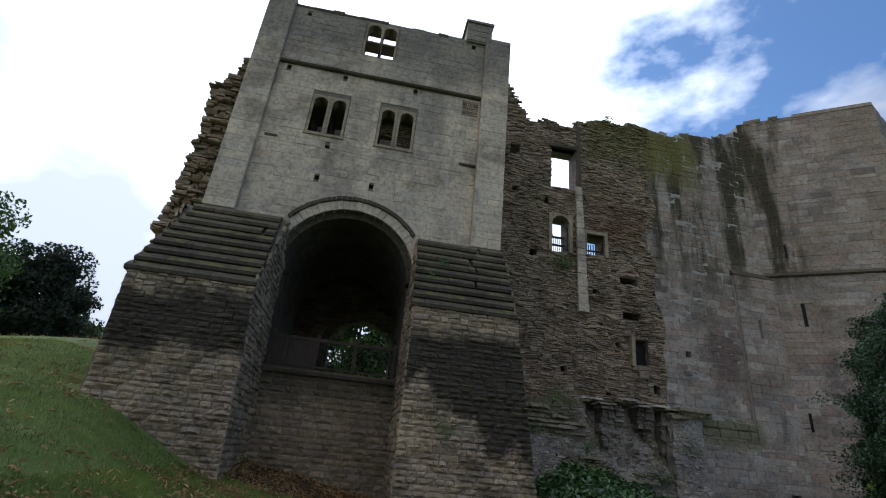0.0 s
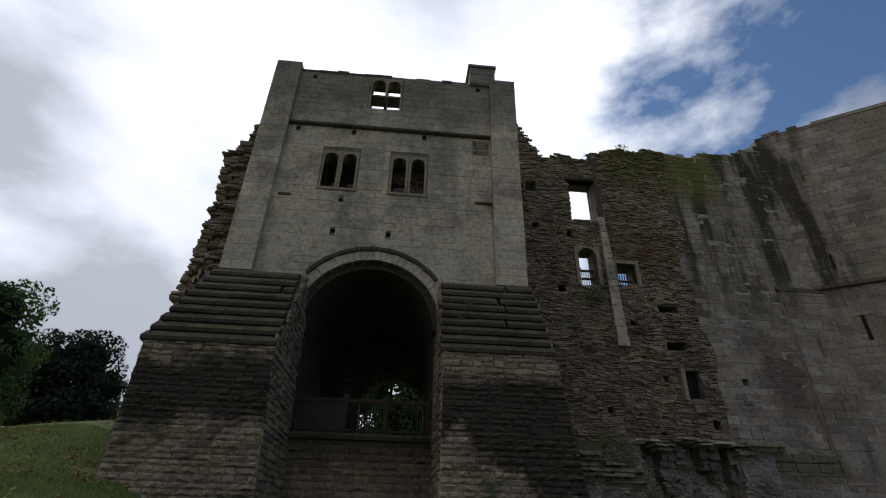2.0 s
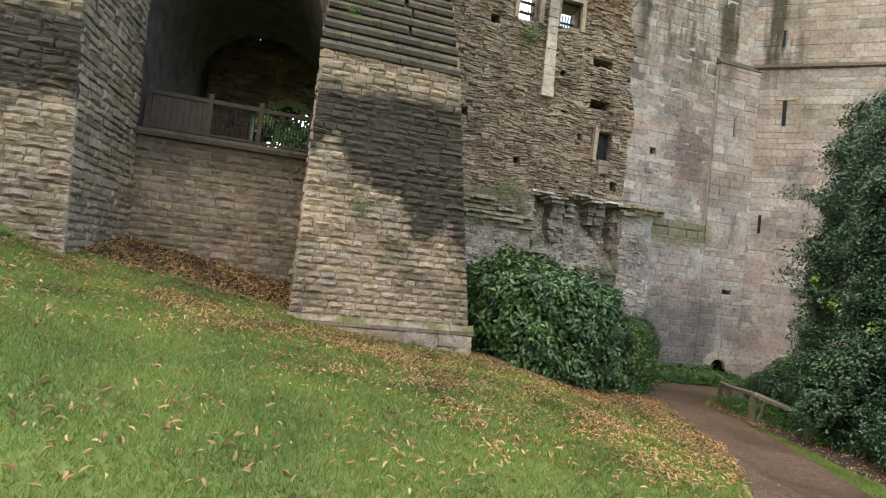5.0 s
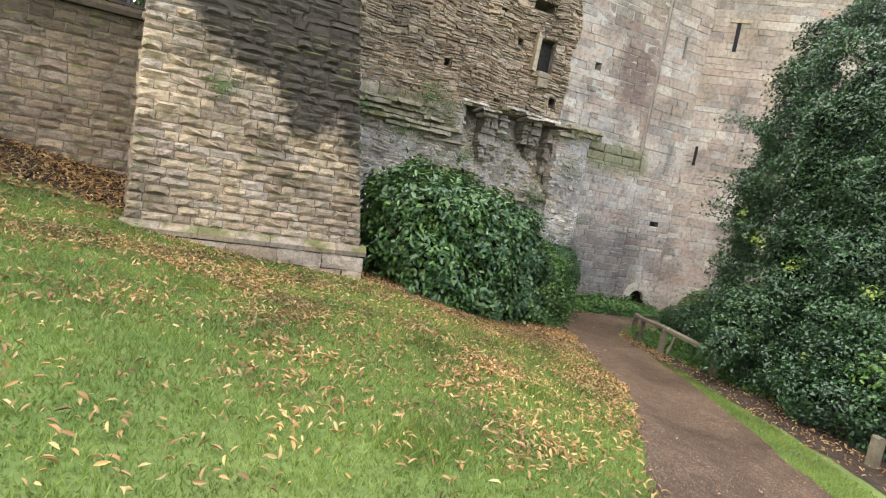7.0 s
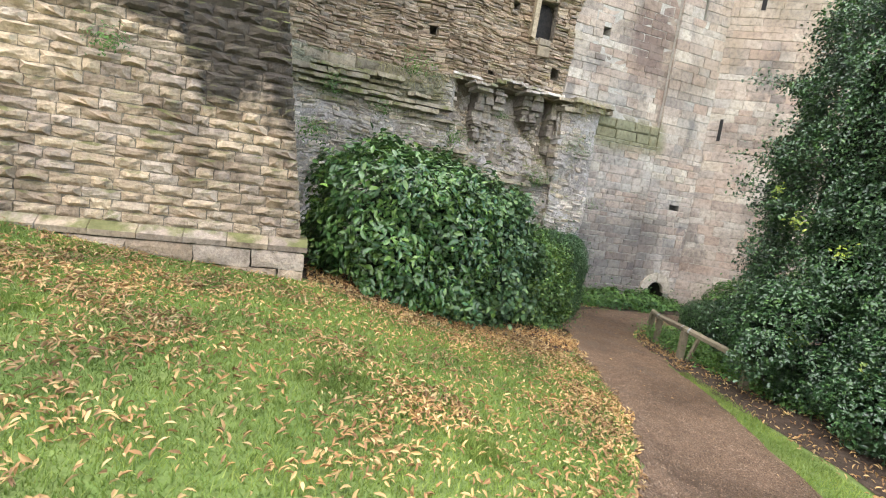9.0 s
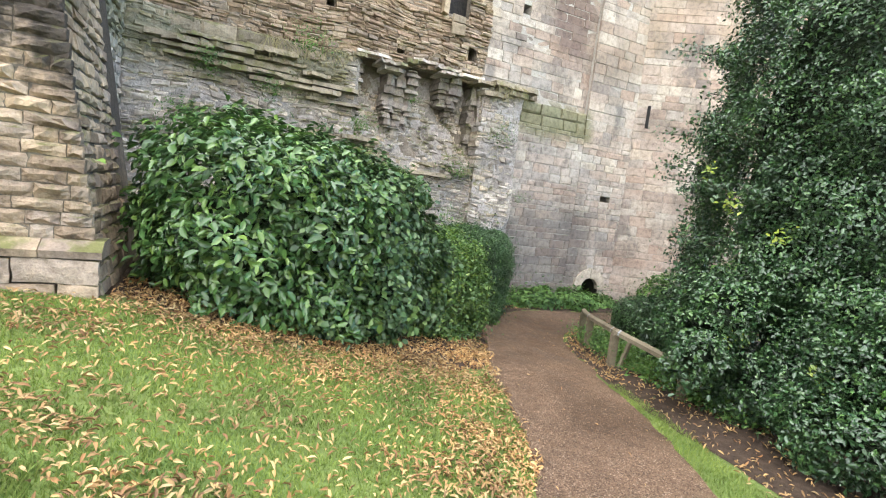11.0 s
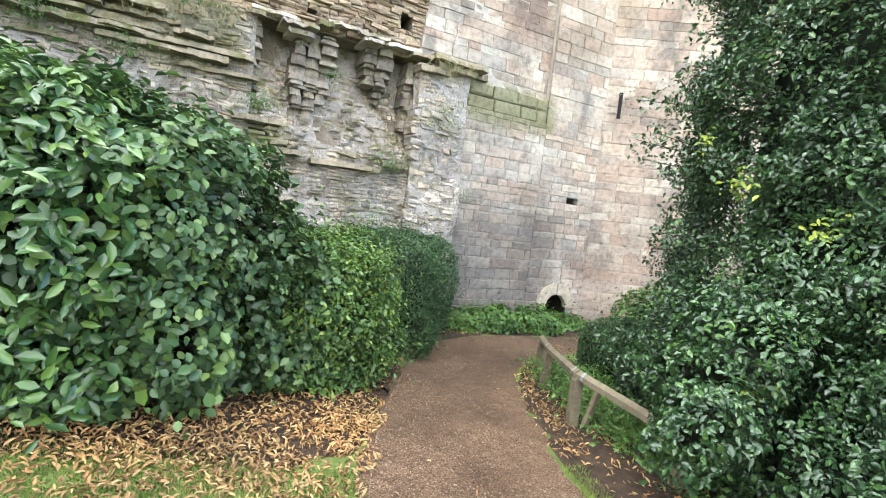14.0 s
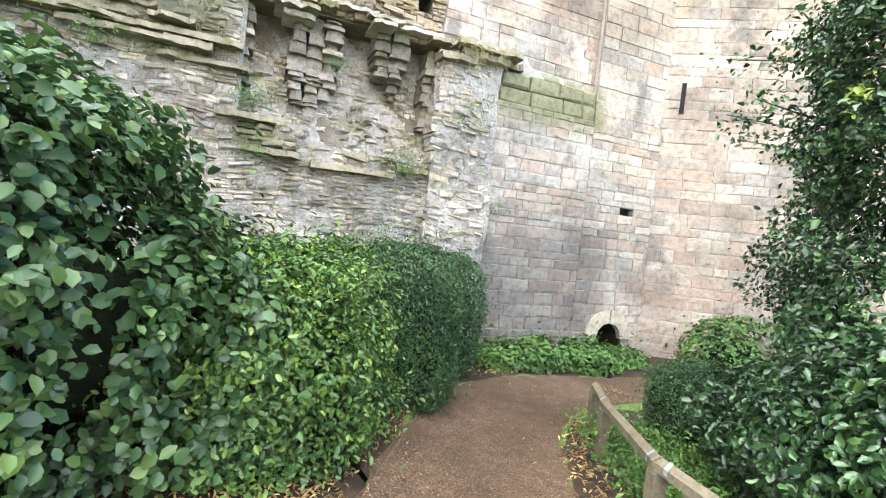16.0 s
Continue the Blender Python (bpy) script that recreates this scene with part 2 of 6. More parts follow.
M_TURRET_TONES = [(t[0] * 0.95, t[1] * 0.92, t[2] * 0.89) for t in [(0.20, 0.175, 0.165), (0.39, 0.345, 0.30), (0.32, 0.255, 0.22), (0.50, 0.46, 0.41), (0.38, 0.34, 0.305), (0.26, 0.23, 0.215), (0.43, 0.365, 0.315), (0.36, 0.28, 0.235), (0.43, 0.40, 0.365), (0.30, 0.28, 0.265), (0.47, 0.42, 0.35)]]
ALGAE = ([(1, 0, 0, -11.6, 0.6, 1.2, 1.2), (-1, 0, 0, 18.2, 0.6, 1.0, 1.0), (0, 0, 1, -9.5, 3.0, 3.0, 0.9), ("streak", 1.1, 0.16, 0.45, 0.56)], (0.045, 0.039, 0.018), 0.9)
YELLOW = ([(1, 0, 0, -9.0, 0.6, 2.2, 1.2), (-1, 0, 0, 14.2, 0.6, 1.5, 1.0), (0, 0, 1, -14.6, 1.5, 3.0, 0.8)], (0.16, 0.145, 0.04), 0.85)
GREENLOW = ([(0, 0, 1, -3.05, 0.4, 0.8, 1.5), (0, 0, -1, 4.0, 0.3, 0.6, 1.5), (-1, 0, 0, 15.4, 0.3, 0.6, 1.0)], (0.12, 0.125, 0.045), 0.7)
BURNT = ([(1, 0, 0, -13.7, 0.5, 1.2, 1.0), (-1, 0, 0, 15.1, 0.5, 1.0, 1.0), (0, 0, 1, -5.3, 1.0, 1.4, 0.9), (0, 0, -1, 7.8, 1.2, 1.6, 0.9)], (0.12, 0.075, 0.065), 0.65)
GREYLOW = ([(0, 0, -1, 0.9, 0.8, 2.0, 0.9), (-1, 0, 0, 16.0, 0.6, 2.2, 0.8)], (0.085, 0.075, 0.07), 0.6)
PALE = ([("streak", 0.55, 0.75, 0.53, 0.62), (0, 0, -1, 5.5, 1.5, 2.0, 0.7)], (0.48, 0.445, 0.40), 0.32)
BROWN = ([(0, 0, 1, -5.5, 2.0, 2.0, 0.6), ("streak", 0.5, 0.3, 0.42, 0.6)], (0.25, 0.195, 0.135), 0.55)
SOOT = ([("streak", 0.9, 0.6, 0.6, 0.68)], (0.12, 0.11, 0.105), 0.7)
PINK = ([(1, 0, 0, -15.0, 1.5, 2.5, 0.6), ("streak", 0.4, 0.3, 0.5, 0.6)], (0.42, 0.31, 0.25), 0.3)
M_TURRET = stone("turret_block", M_TURRET_TONES, 0.15, [PALE, PINK, SOOT, BROWN, ALGAE, YELLOW, GREENLOW, BURNT, GREYLOW], bump_strength=0.4)
M_TURRET_ONE = stone("turret_block_single", M_TURRET_TONES, 0.15, [PALE, PINK, SOOT, GREENLOW, GREYLOW], island=False, bump_strength=0.4)
M_MOSSY = stone("mossy_slab", [(0.2, 0.175, 0.135), (0.29, 0.255, 0.19), (0.36, 0.31, 0.235)], 0.5)
M_LILAC = stone("smeared_mortar", [(0.34, 0.315, 0.295), (0.37, 0.335, 0.31)], 0.4, [([("streak", 1.3, 1.1, 0.5, 0.6)], (0.42, 0.39, 0.375), 0.75), ([("streak", 1.9, 1.4, 0.56, 0.64)], (0.13, 0.105, 0.08), 0.75), ([(0, 0, 1, -3.0, 0.4, 1.2, 1.2), (-1, 0, 0, 8.0, 0.4, 1.0, 1.0)], (0.1, 0.105, 0.04), 0.6)], bump_strength=1.0, grain=14.0)
M_RUBCORE = plain("rubble_mortar", (0.15, 0.125, 0.097), (0.27, 0.23, 0.185), 2.5, 0.95, 0.9, 0.05)
# extra-dark stone: the gloom of vault and recesses is put into its colour
M_RECESS_SHADE = plain("recess_shade_stone", (0.06, 0.053, 0.045), (0.14, 0.12, 0.1), 2.5, 0.95, 0.8, 0.04)
M_LIME = plain("lime_mortar", (0.31, 0.285, 0.25), (0.43, 0.4, 0.35), 3.0, 0.95, 0.6, 0.02)
M_RUBBLE_ONE = stone("grey_rubble_single", [(0.28, 0.25, 0.225), (0.44, 0.395, 0.35), (0.55, 0.495, 0.44), (0.36, 0.335, 0.32), (0.48, 0.40, 0.31), (0.61, 0.56, 0.505)], 0.44, island=False, bump_strength=0.9)
M_ASHLAR_ONE = stone("pale_ashlar_single", [(0.52, 0.44, 0.35), (0.59, 0.50, 0.395), (0.65, 0.55, 0.42), (0.53, 0.465, 0.39), (0.6, 0.49, 0.36)], 0.1, [([("streak", 0.7, 0.14, 0.5, 0.66)], (0.18, 0.165, 0.145), 0.5), ([(0, 0, -1, 8.9, 0.8, 1.6, 0.6)], (0.42, 0.37, 0.3), 0.35)], island=False, bump_strength=0.35)
# near-black lining colour paints the darkness inside the drain mouth
M_DRAIN_SHADE = plain("drain_shade_stone", (0.012, 0.011, 0.009), (0.03, 0.027, 0.022), 4.0, 0.8, 0.6, 0.02)
M_STUB = stone("crumbling_stub", [(0.2, 0.175, 0.15), (0.3, 0.265, 0.235), (0.37, 0.335, 0.3), (0.25, 0.22, 0.17)], 0.44, bump_strength=1.0)
M_DRAIN = stone("drain_stone", [(0.38, 0.33, 0.27), (0.44, 0.39, 0.32), (0.35, 0.32, 0.28)], 0.1, bump_strength=0.4)
M_CORE = plain("mortar_core", (0.10, 0.088, 0.07), (0.2, 0.175, 0.14), 3.0, 0.95, 0.7, 0.04)
M_JOINT = plain("worn_mortar", (0.13, 0.112, 0.088), (0.23, 0.20, 0.155), 3.0, 0.95, 0.6, 0.03)
M_SOIL = plain("dark_soil", (0.028, 0.018, 0.012), (0.07, 0.046, 0.03), 8.0, 0.95, 0.9, 0.03)


def gravel(name):
    m, nt, b = material(name, 0.75)
    L = nt.links.new
    pos = nt.nodes.new("ShaderNodeNewGeometry").outputs["Position"]
    cell = nt.nodes.new("ShaderNodeTexVoronoi")
    cell.inputs["Scale"].default_value = 95.0
    L(pos, cell.inputs["Vector"])
    sep = nt.nodes.new("ShaderNodeSeparateColor")
    L(cell.outputs["Color"], sep.inputs[0])
    r = ramp(nt, [(0.0, (0.055, 0.036, 0.022)), (0.35, (0.1, 0.064, 0.04)), (0.7, (0.14, 0.092, 0.058)), (0.93, (0.185, 0.128, 0.084)), (1.0, (0.26, 0.2, 0.145))])
    L(sep.outputs[0], r.inputs[0])
    n1, n2, n3 = noise_node(nt, 0.9, 6, 0.6, pos), noise_node(nt, 5.0, 6, 0.65, pos), noise_node(nt, 300, 3, 0.6, pos)
    g1, g2 = ramp(nt, [(0.36, (0.62, 0.58, 0.56)), (0.6, (1.12, 1.1, 1.1))]), ramp(nt, [(0.33, (0.68, 0.67, 0.67)), (0.66, (1.18, 1.18, 1.18))])
    L(n1.outputs["Fac"], g1.inputs[0])
    L(n2.outputs["Fac"], g2.inputs[0])
    col = mixed(nt, 0.85, mixed(nt, 0.9, r.outputs[0], g1.outputs[0], "MULTIPLY"), g2.outputs[0], "MULTIPLY")
    L(col, b.inputs["Base Color"])
    b.inputs["Specular IOR Level"].default_value = 0.12
    wet = nt.nodes.new("ShaderNodeMapRange")
    wet.inputs["From Min"].default_value, wet.inputs["From Max"].default_value = 0.35, 0.6
    wet.inputs["To Min"].default_value, wet.inputs["To Max"].default_value = 0.5, 0.85
    L(n1.outputs["Fac"], wet.inputs["Value"])
    L(wet.outputs[0], b.inputs["Roughness"])
    h = nt.nodes.new("ShaderNodeMath")
    h.operation = "ADD"
    L(cell.outputs["Distance"], h.inputs[0])
    L(n3.outputs["Fac"], h.inputs[1])
    bump(nt, b, h.outputs[0], 0.8, 0.012)
    return m


M_PATH = gravel("brown_gravel")
M_PEBBLE = stone("pebble", [(0.08, 0.05, 0.032), (0.13, 0.085, 0.055), (0.18, 0.125, 0.085), (0.24, 0.19, 0.14), (0.06, 0.04, 0.027)], 0.0, bump_strength=0.2)
M_WOOD = plain("weathered_wood", (0.11, 0.092, 0.06), (0.2, 0.17, 0.115), 5.0, 0.85, 0.5, 0.01)
M_DARKWOOD = plain("dark_stained_wood", (0.035, 0.026, 0.02), (0.07, 0.052, 0.04), 5.0, 0.7, 0.4, 0.01)
M_IRON = plain("dark_iron", (0.02, 0.02, 0.022), (0.05, 0.045, 0.04), 12.0, 0.6, 0.3, 0.004, 0.6)
M_BARK = plain("bark", (0.05, 0.042, 0.033), (0.11, 0.09, 0.07), 9.0, 0.95, 0.9, 0.03)
M_GRASS = plain("lawn", (0.075, 0.118, 0.026), (0.13, 0.16, 0.045), 1.4, 0.95, 0.9, 0.03)
M_BLADE = leaf_mat("grass_blade", [(0.11, 0.162, 0.03), (0.16, 0.216, 0.045), (0.235, 0.268, 0.075)], 0.6, 0.2, 0.3)
M_LITTER = leaf_mat("fallen_leaf", [(0.16, 0.08, 0.038), (0.33, 0.185, 0.08), (0.44, 0.29, 0.13), (0.38, 0.235, 0.1), (0.18, 0.095, 0.046), (0.32, 0.165, 0.068), (0.5, 0.36, 0.18), (0.24, 0.125, 0.056)], 0.6, 0.25, 0.12)
M_LAUREL = leaf_mat("laurel_leaf", [(0.03, 0.074, 0.022), (0.044, 0.1, 0.028), (0.066, 0.132, 0.034), (0.12, 0.195, 0.042)], 0.28, 0.5, 0.15)
M_HAZEL = leaf_mat("broad_hedge_leaf", [(0.026, 0.058, 0.022), (0.038, 0.078, 0.028), (0.052, 0.1, 0.034), (0.1, 0.155, 0.042)], 0.42, 0.4, 0.15)
M_PRIVET = leaf_mat("privet_leaf", [(0.03, 0.072, 0.018), (0.048, 0.105, 0.026), (0.078, 0.148, 0.032), (0.16, 0.225, 0.04)], 0.42, 0.4, 0.15)
M_HOLLY = leaf_mat("holly_leaf", [(0.016, 0.042, 0.017), (0.024, 0.06, 0.022), (0.036, 0.083, 0.028), (0.07, 0.135, 0.038)], 0.3, 0.5, 0.1)
M_YEW = leaf_mat("yew_leaf", [(0.024, 0.056, 0.02), (0.036, 0.08, 0.026), (0.058, 0.112, 0.033)], 0.45, 0.35, 0.08)
M_SHOOT = leaf_mat("young_leaf", [(0.10, 0.17, 0.03), (0.2, 0.27, 0.04), (0.3, 0.34, 0.05)], 0.4, 0.4, 0.3)
M_IVY = leaf_mat("ivy_leaf", [(0.045, 0.11, 0.022), (0.08, 0.16, 0.03), (0.12, 0.21, 0.045)], 0.5, 0.4, 0.2)
M_TREE = leaf_mat("broad_leaf", [(0.045, 0.09, 0.02), (0.075, 0.13, 0.03), (0.11, 0.17, 0.04)], 0.5, 0.3, 0.35)
M_TREE_DARK = leaf_mat("dark_leaf", [(0.016, 0.024, 0.014), (0.03, 0.04, 0.02), (0.045, 0.055, 0.026)], 0.5, 0.3, 0.2)
# colour of the added foliage cores: shade between the leaves, painted near black
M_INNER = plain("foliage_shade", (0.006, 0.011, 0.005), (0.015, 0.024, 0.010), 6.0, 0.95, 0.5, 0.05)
M_LEAD = plain("lead_grey", (0.2, 0.21, 0.22), (0.3, 0.31, 0.32), 4.0, 0.6, 0.2, 0.01)


# ---- geometry helpers ----
def mesh_of(name, verts, faces, mat, smooth=False):
    me = bpy.data.meshes.new(name)
    me.from_pydata(verts, [], faces)
    me.materials.append(mat)
    if smooth:
        me.polygons.foreach_set("use_smooth", [True] * len(me.polygons))
    me.update()
    return me


def part(name, bm, mat, parent=None, label=""):
    if isinstance(bm, bpy.types.Mesh):
        me = bm
    else:
        bmesh.ops.recalc_face_normals(bm, faces=bm.faces)
        me = bpy.data.meshes.new(name)
        bm.to_mesh(me)
        bm.free()
        me.materials.append(mat)
    ob = new(name, me)
    if parent:
        ob.parent = parent
        ob.matrix_parent_inverse = parent.matrix_basis.inverted()
    return tagged(ob, label)


def empty(name, x=0, y=0, z=0, rz=0):
    ob = new(name)
    ob.empty_display_size = 0.2
    ob.matrix_basis = pose(x, y, z, 0, 0, rz)
    return ob


def prism(bm, poly, y0, y1, frame_of=None):
    """Extrudes a polygon in (u, v) from depth y0 to y1. frame_of maps (u, d, v) to the world."""
    f = frame_of or (lambda u, d, v: (u, d, v))
    a = [bm.verts.new(f(u, y0, v)) for u, v in poly]
    b = [bm.verts.new(f(u, y1, v)) for u, v in poly]
    bm.faces.new(a)
    bm.faces.new(b[::-1])
    for i in range(len(poly)):
        j = (i + 1) % len(poly)
        bm.faces.new((a[j], a[i], b[i], b[j]))


def box(bm, x0, x1, y0, y1, z0, z1):
    prism(bm, [(x0, z0), (x1, z0), (x1, z1), (x0, z1)], y0, y1)


def rod(bm, p, q, r0, r1=None, sides=6):
    p, q = Vector(p), Vector(q)
    r1 = r0 if r1 is None else r1
    d = (q - p).normalized()
    a = d.orthogonal().normalized()
    c = d.cross(a)
    rings = [[bm.verts.new(o + (a * math.cos(k) + c * math.sin(k)) * r) for k in [2 * math.pi * i / sides for i in range(sides)]] for o, r in ((p, r0), (q, r1))]
    for i in range(sides):
        j = (i + 1) % sides
        bm.faces.new((rings[0][i], rings[0][j], rings[1][j], rings[1][i]))
    bm.faces.new(rings[0][::-1])
    bm.faces.new(rings[1])


def lay(u0, u1, v0, v1, hs, ls, seed, left=None, right=None, top=None, bottom=None, holes=()):
    """Courses of blocks over a stretch of wall: rectangles (ua, ub, va, vb). holes: functions of (va, vb) that give the stretch of u left free."""
    rng, out, v = random.Random(seed), [], v0
    while v < v1 - 0.02:
        h = min(rng.uniform(*hs), v1 - v)
        vm = v + h / 2
        a, b = (left(vm) if left else u0), (right(vm) if right else u1)
        spans = [(a, b)]
        for hole in holes:
            cut = hole(v, v + h)
            if cut:
                spans = [s for p, q in spans for s in ((p, min(q, cut[0])), (max(p, cut[1]), q)) if s[1] - s[0] > 0.03]
        for p, q in spans:
            u = p
            while u < q - 0.01:
                w = rng.uniform(*ls)
                if q - (u + w) < ls[0] * 0.6:
                    w = q - u
                um = u + w / 2
                if (not top or v + h * 0.6 < top(um)) and (not bottom or v + h * 0.5 > bottom(um)):
                    out.append((u, u + w, v, v + h))
                u += w
        v += h
    return out


def rect_hole(x0, x1, z0, z1):
    return lambda va, vb: (x0, x1) if min(vb, z1) - max(va, z0) > 0.4 * (vb - va) else None


def arch_hole(cx, zc, r, z0):
    def hole(va, vb):
        vm = (va + vb) / 2
        if vm < z0 or vm > zc + r:
            return None
        w = r if vm < zc else math.sqrt(max(r * r - (vm - zc) ** 2, 0))
        return (cx - w, cx + w)
    return hole


def stones(name, rects, place, mat, seed, proud=(0.0, 0.03), joint=0.008, chamfer=0.018, wobble=0.006, back=0.05):
    """All the blocks of a wall in one mesh. place maps (u, d, v), d outwards, to the world, on arrays."""
    rng = np.random.default_rng(seed)
    R = np.array(rects)
    n = len(R)
    jit = joint * rng.uniform(0.5, 1.5, n)
    u0, u1, v0, v1 = R[:, 0] + jit, R[:, 1] - jit, R[:, 2] + jit, R[:, 3] - jit
    p = rng.uniform(proud[0], proud[1], n)
    c = np.minimum(chamfer * rng.uniform(0.5, 1.6, n), 0.3 * np.minimum(u1 - u0, v1 - v0))
    U, V, D = np.zeros((n, 13)), np.zeros((n, 13)), np.zeros((n, 13))
    for k, (a, b) in enumerate(((0, 0), (1, 0), (1, 1), (0, 1))):
        for ring in range(3):
            i = ring * 4 + k
            ins = c if ring == 2 else 0
            U[:, i] = (u1 - ins if a else u0 + ins)
            V[:, i] = (v1 - ins if b else v0 + ins)
            D[:, i] = (-back, None, None)[ring] if ring == 0 else (p - c * 0.9 if ring == 1 else p)
    U[:, 12], V[:, 12], D[:, 12] = (u0 + u1) / 2 + rng.normal(0, 0.12, n) * (u1 - u0), (v0 + v1) / 2 + rng.normal(0, 0.1, n) * (v1 - v0), p + chamfer * rng.uniform(-0.1, 0.7, n)
    U[:, 4:12] += rng.normal(0, wobble, (n, 8))
    V[:, 4:12] += rng.normal(0, wobble, (n, 8))
    D[:, 4:12] += rng.normal(0, wobble, (n, 8))
    X = np.stack(place(U, D, V), axis=-1).reshape(-1, 3)
    base = np.arange(n)[:, None] * 13
    quads = [[k, (k + 1) % 4, 4 + (k + 1) % 4, 4 + k] for k in range(4)] + [[4 + k, 4 + (k + 1) % 4, 8 + (k + 1) % 4, 8 + k] for k in range(4)]
    tris = [[8 + k, 8 + (k + 1) % 4, 12] for k in range(4)]
    F = [f for q in quads for f in (base + np.array(q)).tolist()] + [f for q in tris for f in (base + np.array(q)).tolist()]
    return mesh_of(name, X.tolist(), F, mat)


def facing_south(y):
    """A wall plane that looks towards -y."""
    return lambda u, d, v: (u, y - d, v)


def wavy_south(y, amp=0.05):
    """The same with courses that rise and sink and a face that bulges."""
    def place(u, d, v):
        w = np.sin(u * 1.3 + v * 0.7) + 0.7 * np.sin(u * 2.9 - v * 1.1 + 2) + 0.4 * np.sin(u * 5.3 + v * 2.3)
        g = np.sin(u * 0.9 + v * 1.2 + 1) + 0.8 * np.sin(u * 2.2 - v * 1.9) + 0.5 * np.sin(u * 4.7 + v * 4.1)
        return u + 0.3 * amp * g, y - d - 0.6 * amp * g, v + 0.7 * amp * w
    return place


def facing_east(x):
    return lambda u, d, v: (x + d, u, v)


def facing_west(x):
    return lambda u, d, v: (x - d, u, v)


def facing(ax, ay, bx, by):
    """A wall plane from a to b; its outside lies to the right as one goes from a to b."""
    l = math.hypot(bx - ax, by - ay)
    ux, uy = (bx - ax) / l, (by - ay) / l
    return lambda u, d, v: (ax + ux * u + uy * d, ay + uy * u - ux * d, v + 0 * u)


BLOCKS = []


def block_meshes():
    """Rock-faced blocks of unit size that the single blocks share: a rough grid in front, drawn back at its rim."""
    nx, nz = 5, 4
    for s in range(16):
        rng = np.random.default_rng(100 + s)
        vs = [(a * 0.5, 1.0, b * 0.5) for a, b in ((-1, -1), (1, -1), (1, 1), (-1, 1))]
        tilt, lift = rng.normal(0, 0.18), rng.uniform(-0.1, 0.25)
        for j in range(nz):
            for i in range(nx):
                u, w = i / (nx - 1) - 0.5, j / (nz - 1) - 0.5
                rim = i in (0, nx - 1) or j in (0, nz - 1)
                x = u * (1 if rim else 0.94) + rng.normal(0, 0.012 if rim else 0.035)
                z = w * (1 if rim else 1.1) + rng.normal(0, 0.03 if rim else 0.045)
                y = (-0.12 if rim else -0.62 - lift - tilt * w * 2) + rng.normal(0, 0.1 if rim else 0.15)
                vs.append((x, y, z))
        g = lambda i, j: 4 + j * nx + i
        fs = [(g(i, j), g(i + 1, j), g(i + 1, j + 1), g(i, j + 1)) for j in range(nz - 1) for i in range(nx - 1)]
        fs += [(0, 1) + tuple(g(i, 0) for i in range(nx - 1, -1, -1)), (2, 3) + tuple(g(i, nz - 1) for i in range(nx)), (1, 2) + tuple(g(nx - 1, j) for j in range(nz - 1, -1, -1)), (3, 0) + tuple(g(0, j) for j in range(nz))]
        BLOCKS.append((vs, fs))


block_meshes()


def single_blocks(name, rects, place_m, mat, parent, seed, depth=0.05, joint=0.009, flat=False):
    """Each block an object of its own under parent. place_m gives the pose of a block's middle from (u, v)."""
    rng = random.Random(seed)
    flatter = lambda v: [(x * (1.45 if 0.15 < abs(x) < 0.4 else 1), -0.4 + 0.25 * (y + 0.6) if y < 0.5 else y, z * (1.9 if 0.05 < abs(z) < 0.38 else 1)) for x, y, z in v]
    meshes = [mesh_of(name, flatter(v) if flat else v, f, mat) for v, f in BLOCKS]
    inv = parent.matrix_basis.inverted()
    for ua, ub, va, vb in rects:
        ob = new(name, rng.choice(meshes))
        ob.parent = parent
        ob.matrix_parent_inverse = inv
        ob.matrix_basis = place_m((ua + ub) / 2, (va + vb) / 2) @ Matrix.Diagonal((ub - ua - 2 * joint, depth * rng.uniform(0.7, 1.5), vb - va - 2 * joint, 1))


def columns(bm, u0, u1, base, top, y0, y1, holes=(), step=0.2, place=None):
    """A wall core of upright slices, with openings (x0, x1, z0, z1) left free and a broken top."""
    n = max(1, round((u1 - u0) / step))
    edges = sorted({round(u0 + (u1 - u0) * i / n, 3) for i in range(n + 1)} | {x for h in holes for x in h[:2] if u0 < x < u1})
    for a, b in zip(edges, edges[1:]):
        m = (a + b) / 2
        spans = [(base, top(m))]
        for x0, x1, z0, z1 in holes:
            if x0 < m < x1:
                spans = [s for p, q in spans for s in ((p, min(q, z0)), (max(p, z1), q)) if s[1] - s[0] > 0.02]
        for p, q in spans:
            prism(bm, [(a, p), (b, p), (b, q), (a, q)], y0, y1, place)


def steps_of(knots):
    xs, zs = [k[0] for k in knots], [k[1] for k in knots]
    return lambda u: float(np.interp(u, xs, zs))


def ragged(fn, size, amount, seed):
    """Breaks a wall's top into uneven stones."""
    return lambda u: fn(u) + amount * (noise.noise((math.floor(u / size) * 3.7, seed, 0.5)))


# ---- ground ----
HX = [-90, -30, -12, -8, -5, -2.4, 0, 1.5, 2.5, 4.5, 6.7, 7.9, 9.6, 11.1, 12, 90]
HZ = [1.5, 1.8, 2.2, 2.65, 2.05, 0.68, 0.22, 0.0, -0.22, -0.4, -0.94, -1.15, -1.29, -1.44, -1.5, -1.5]


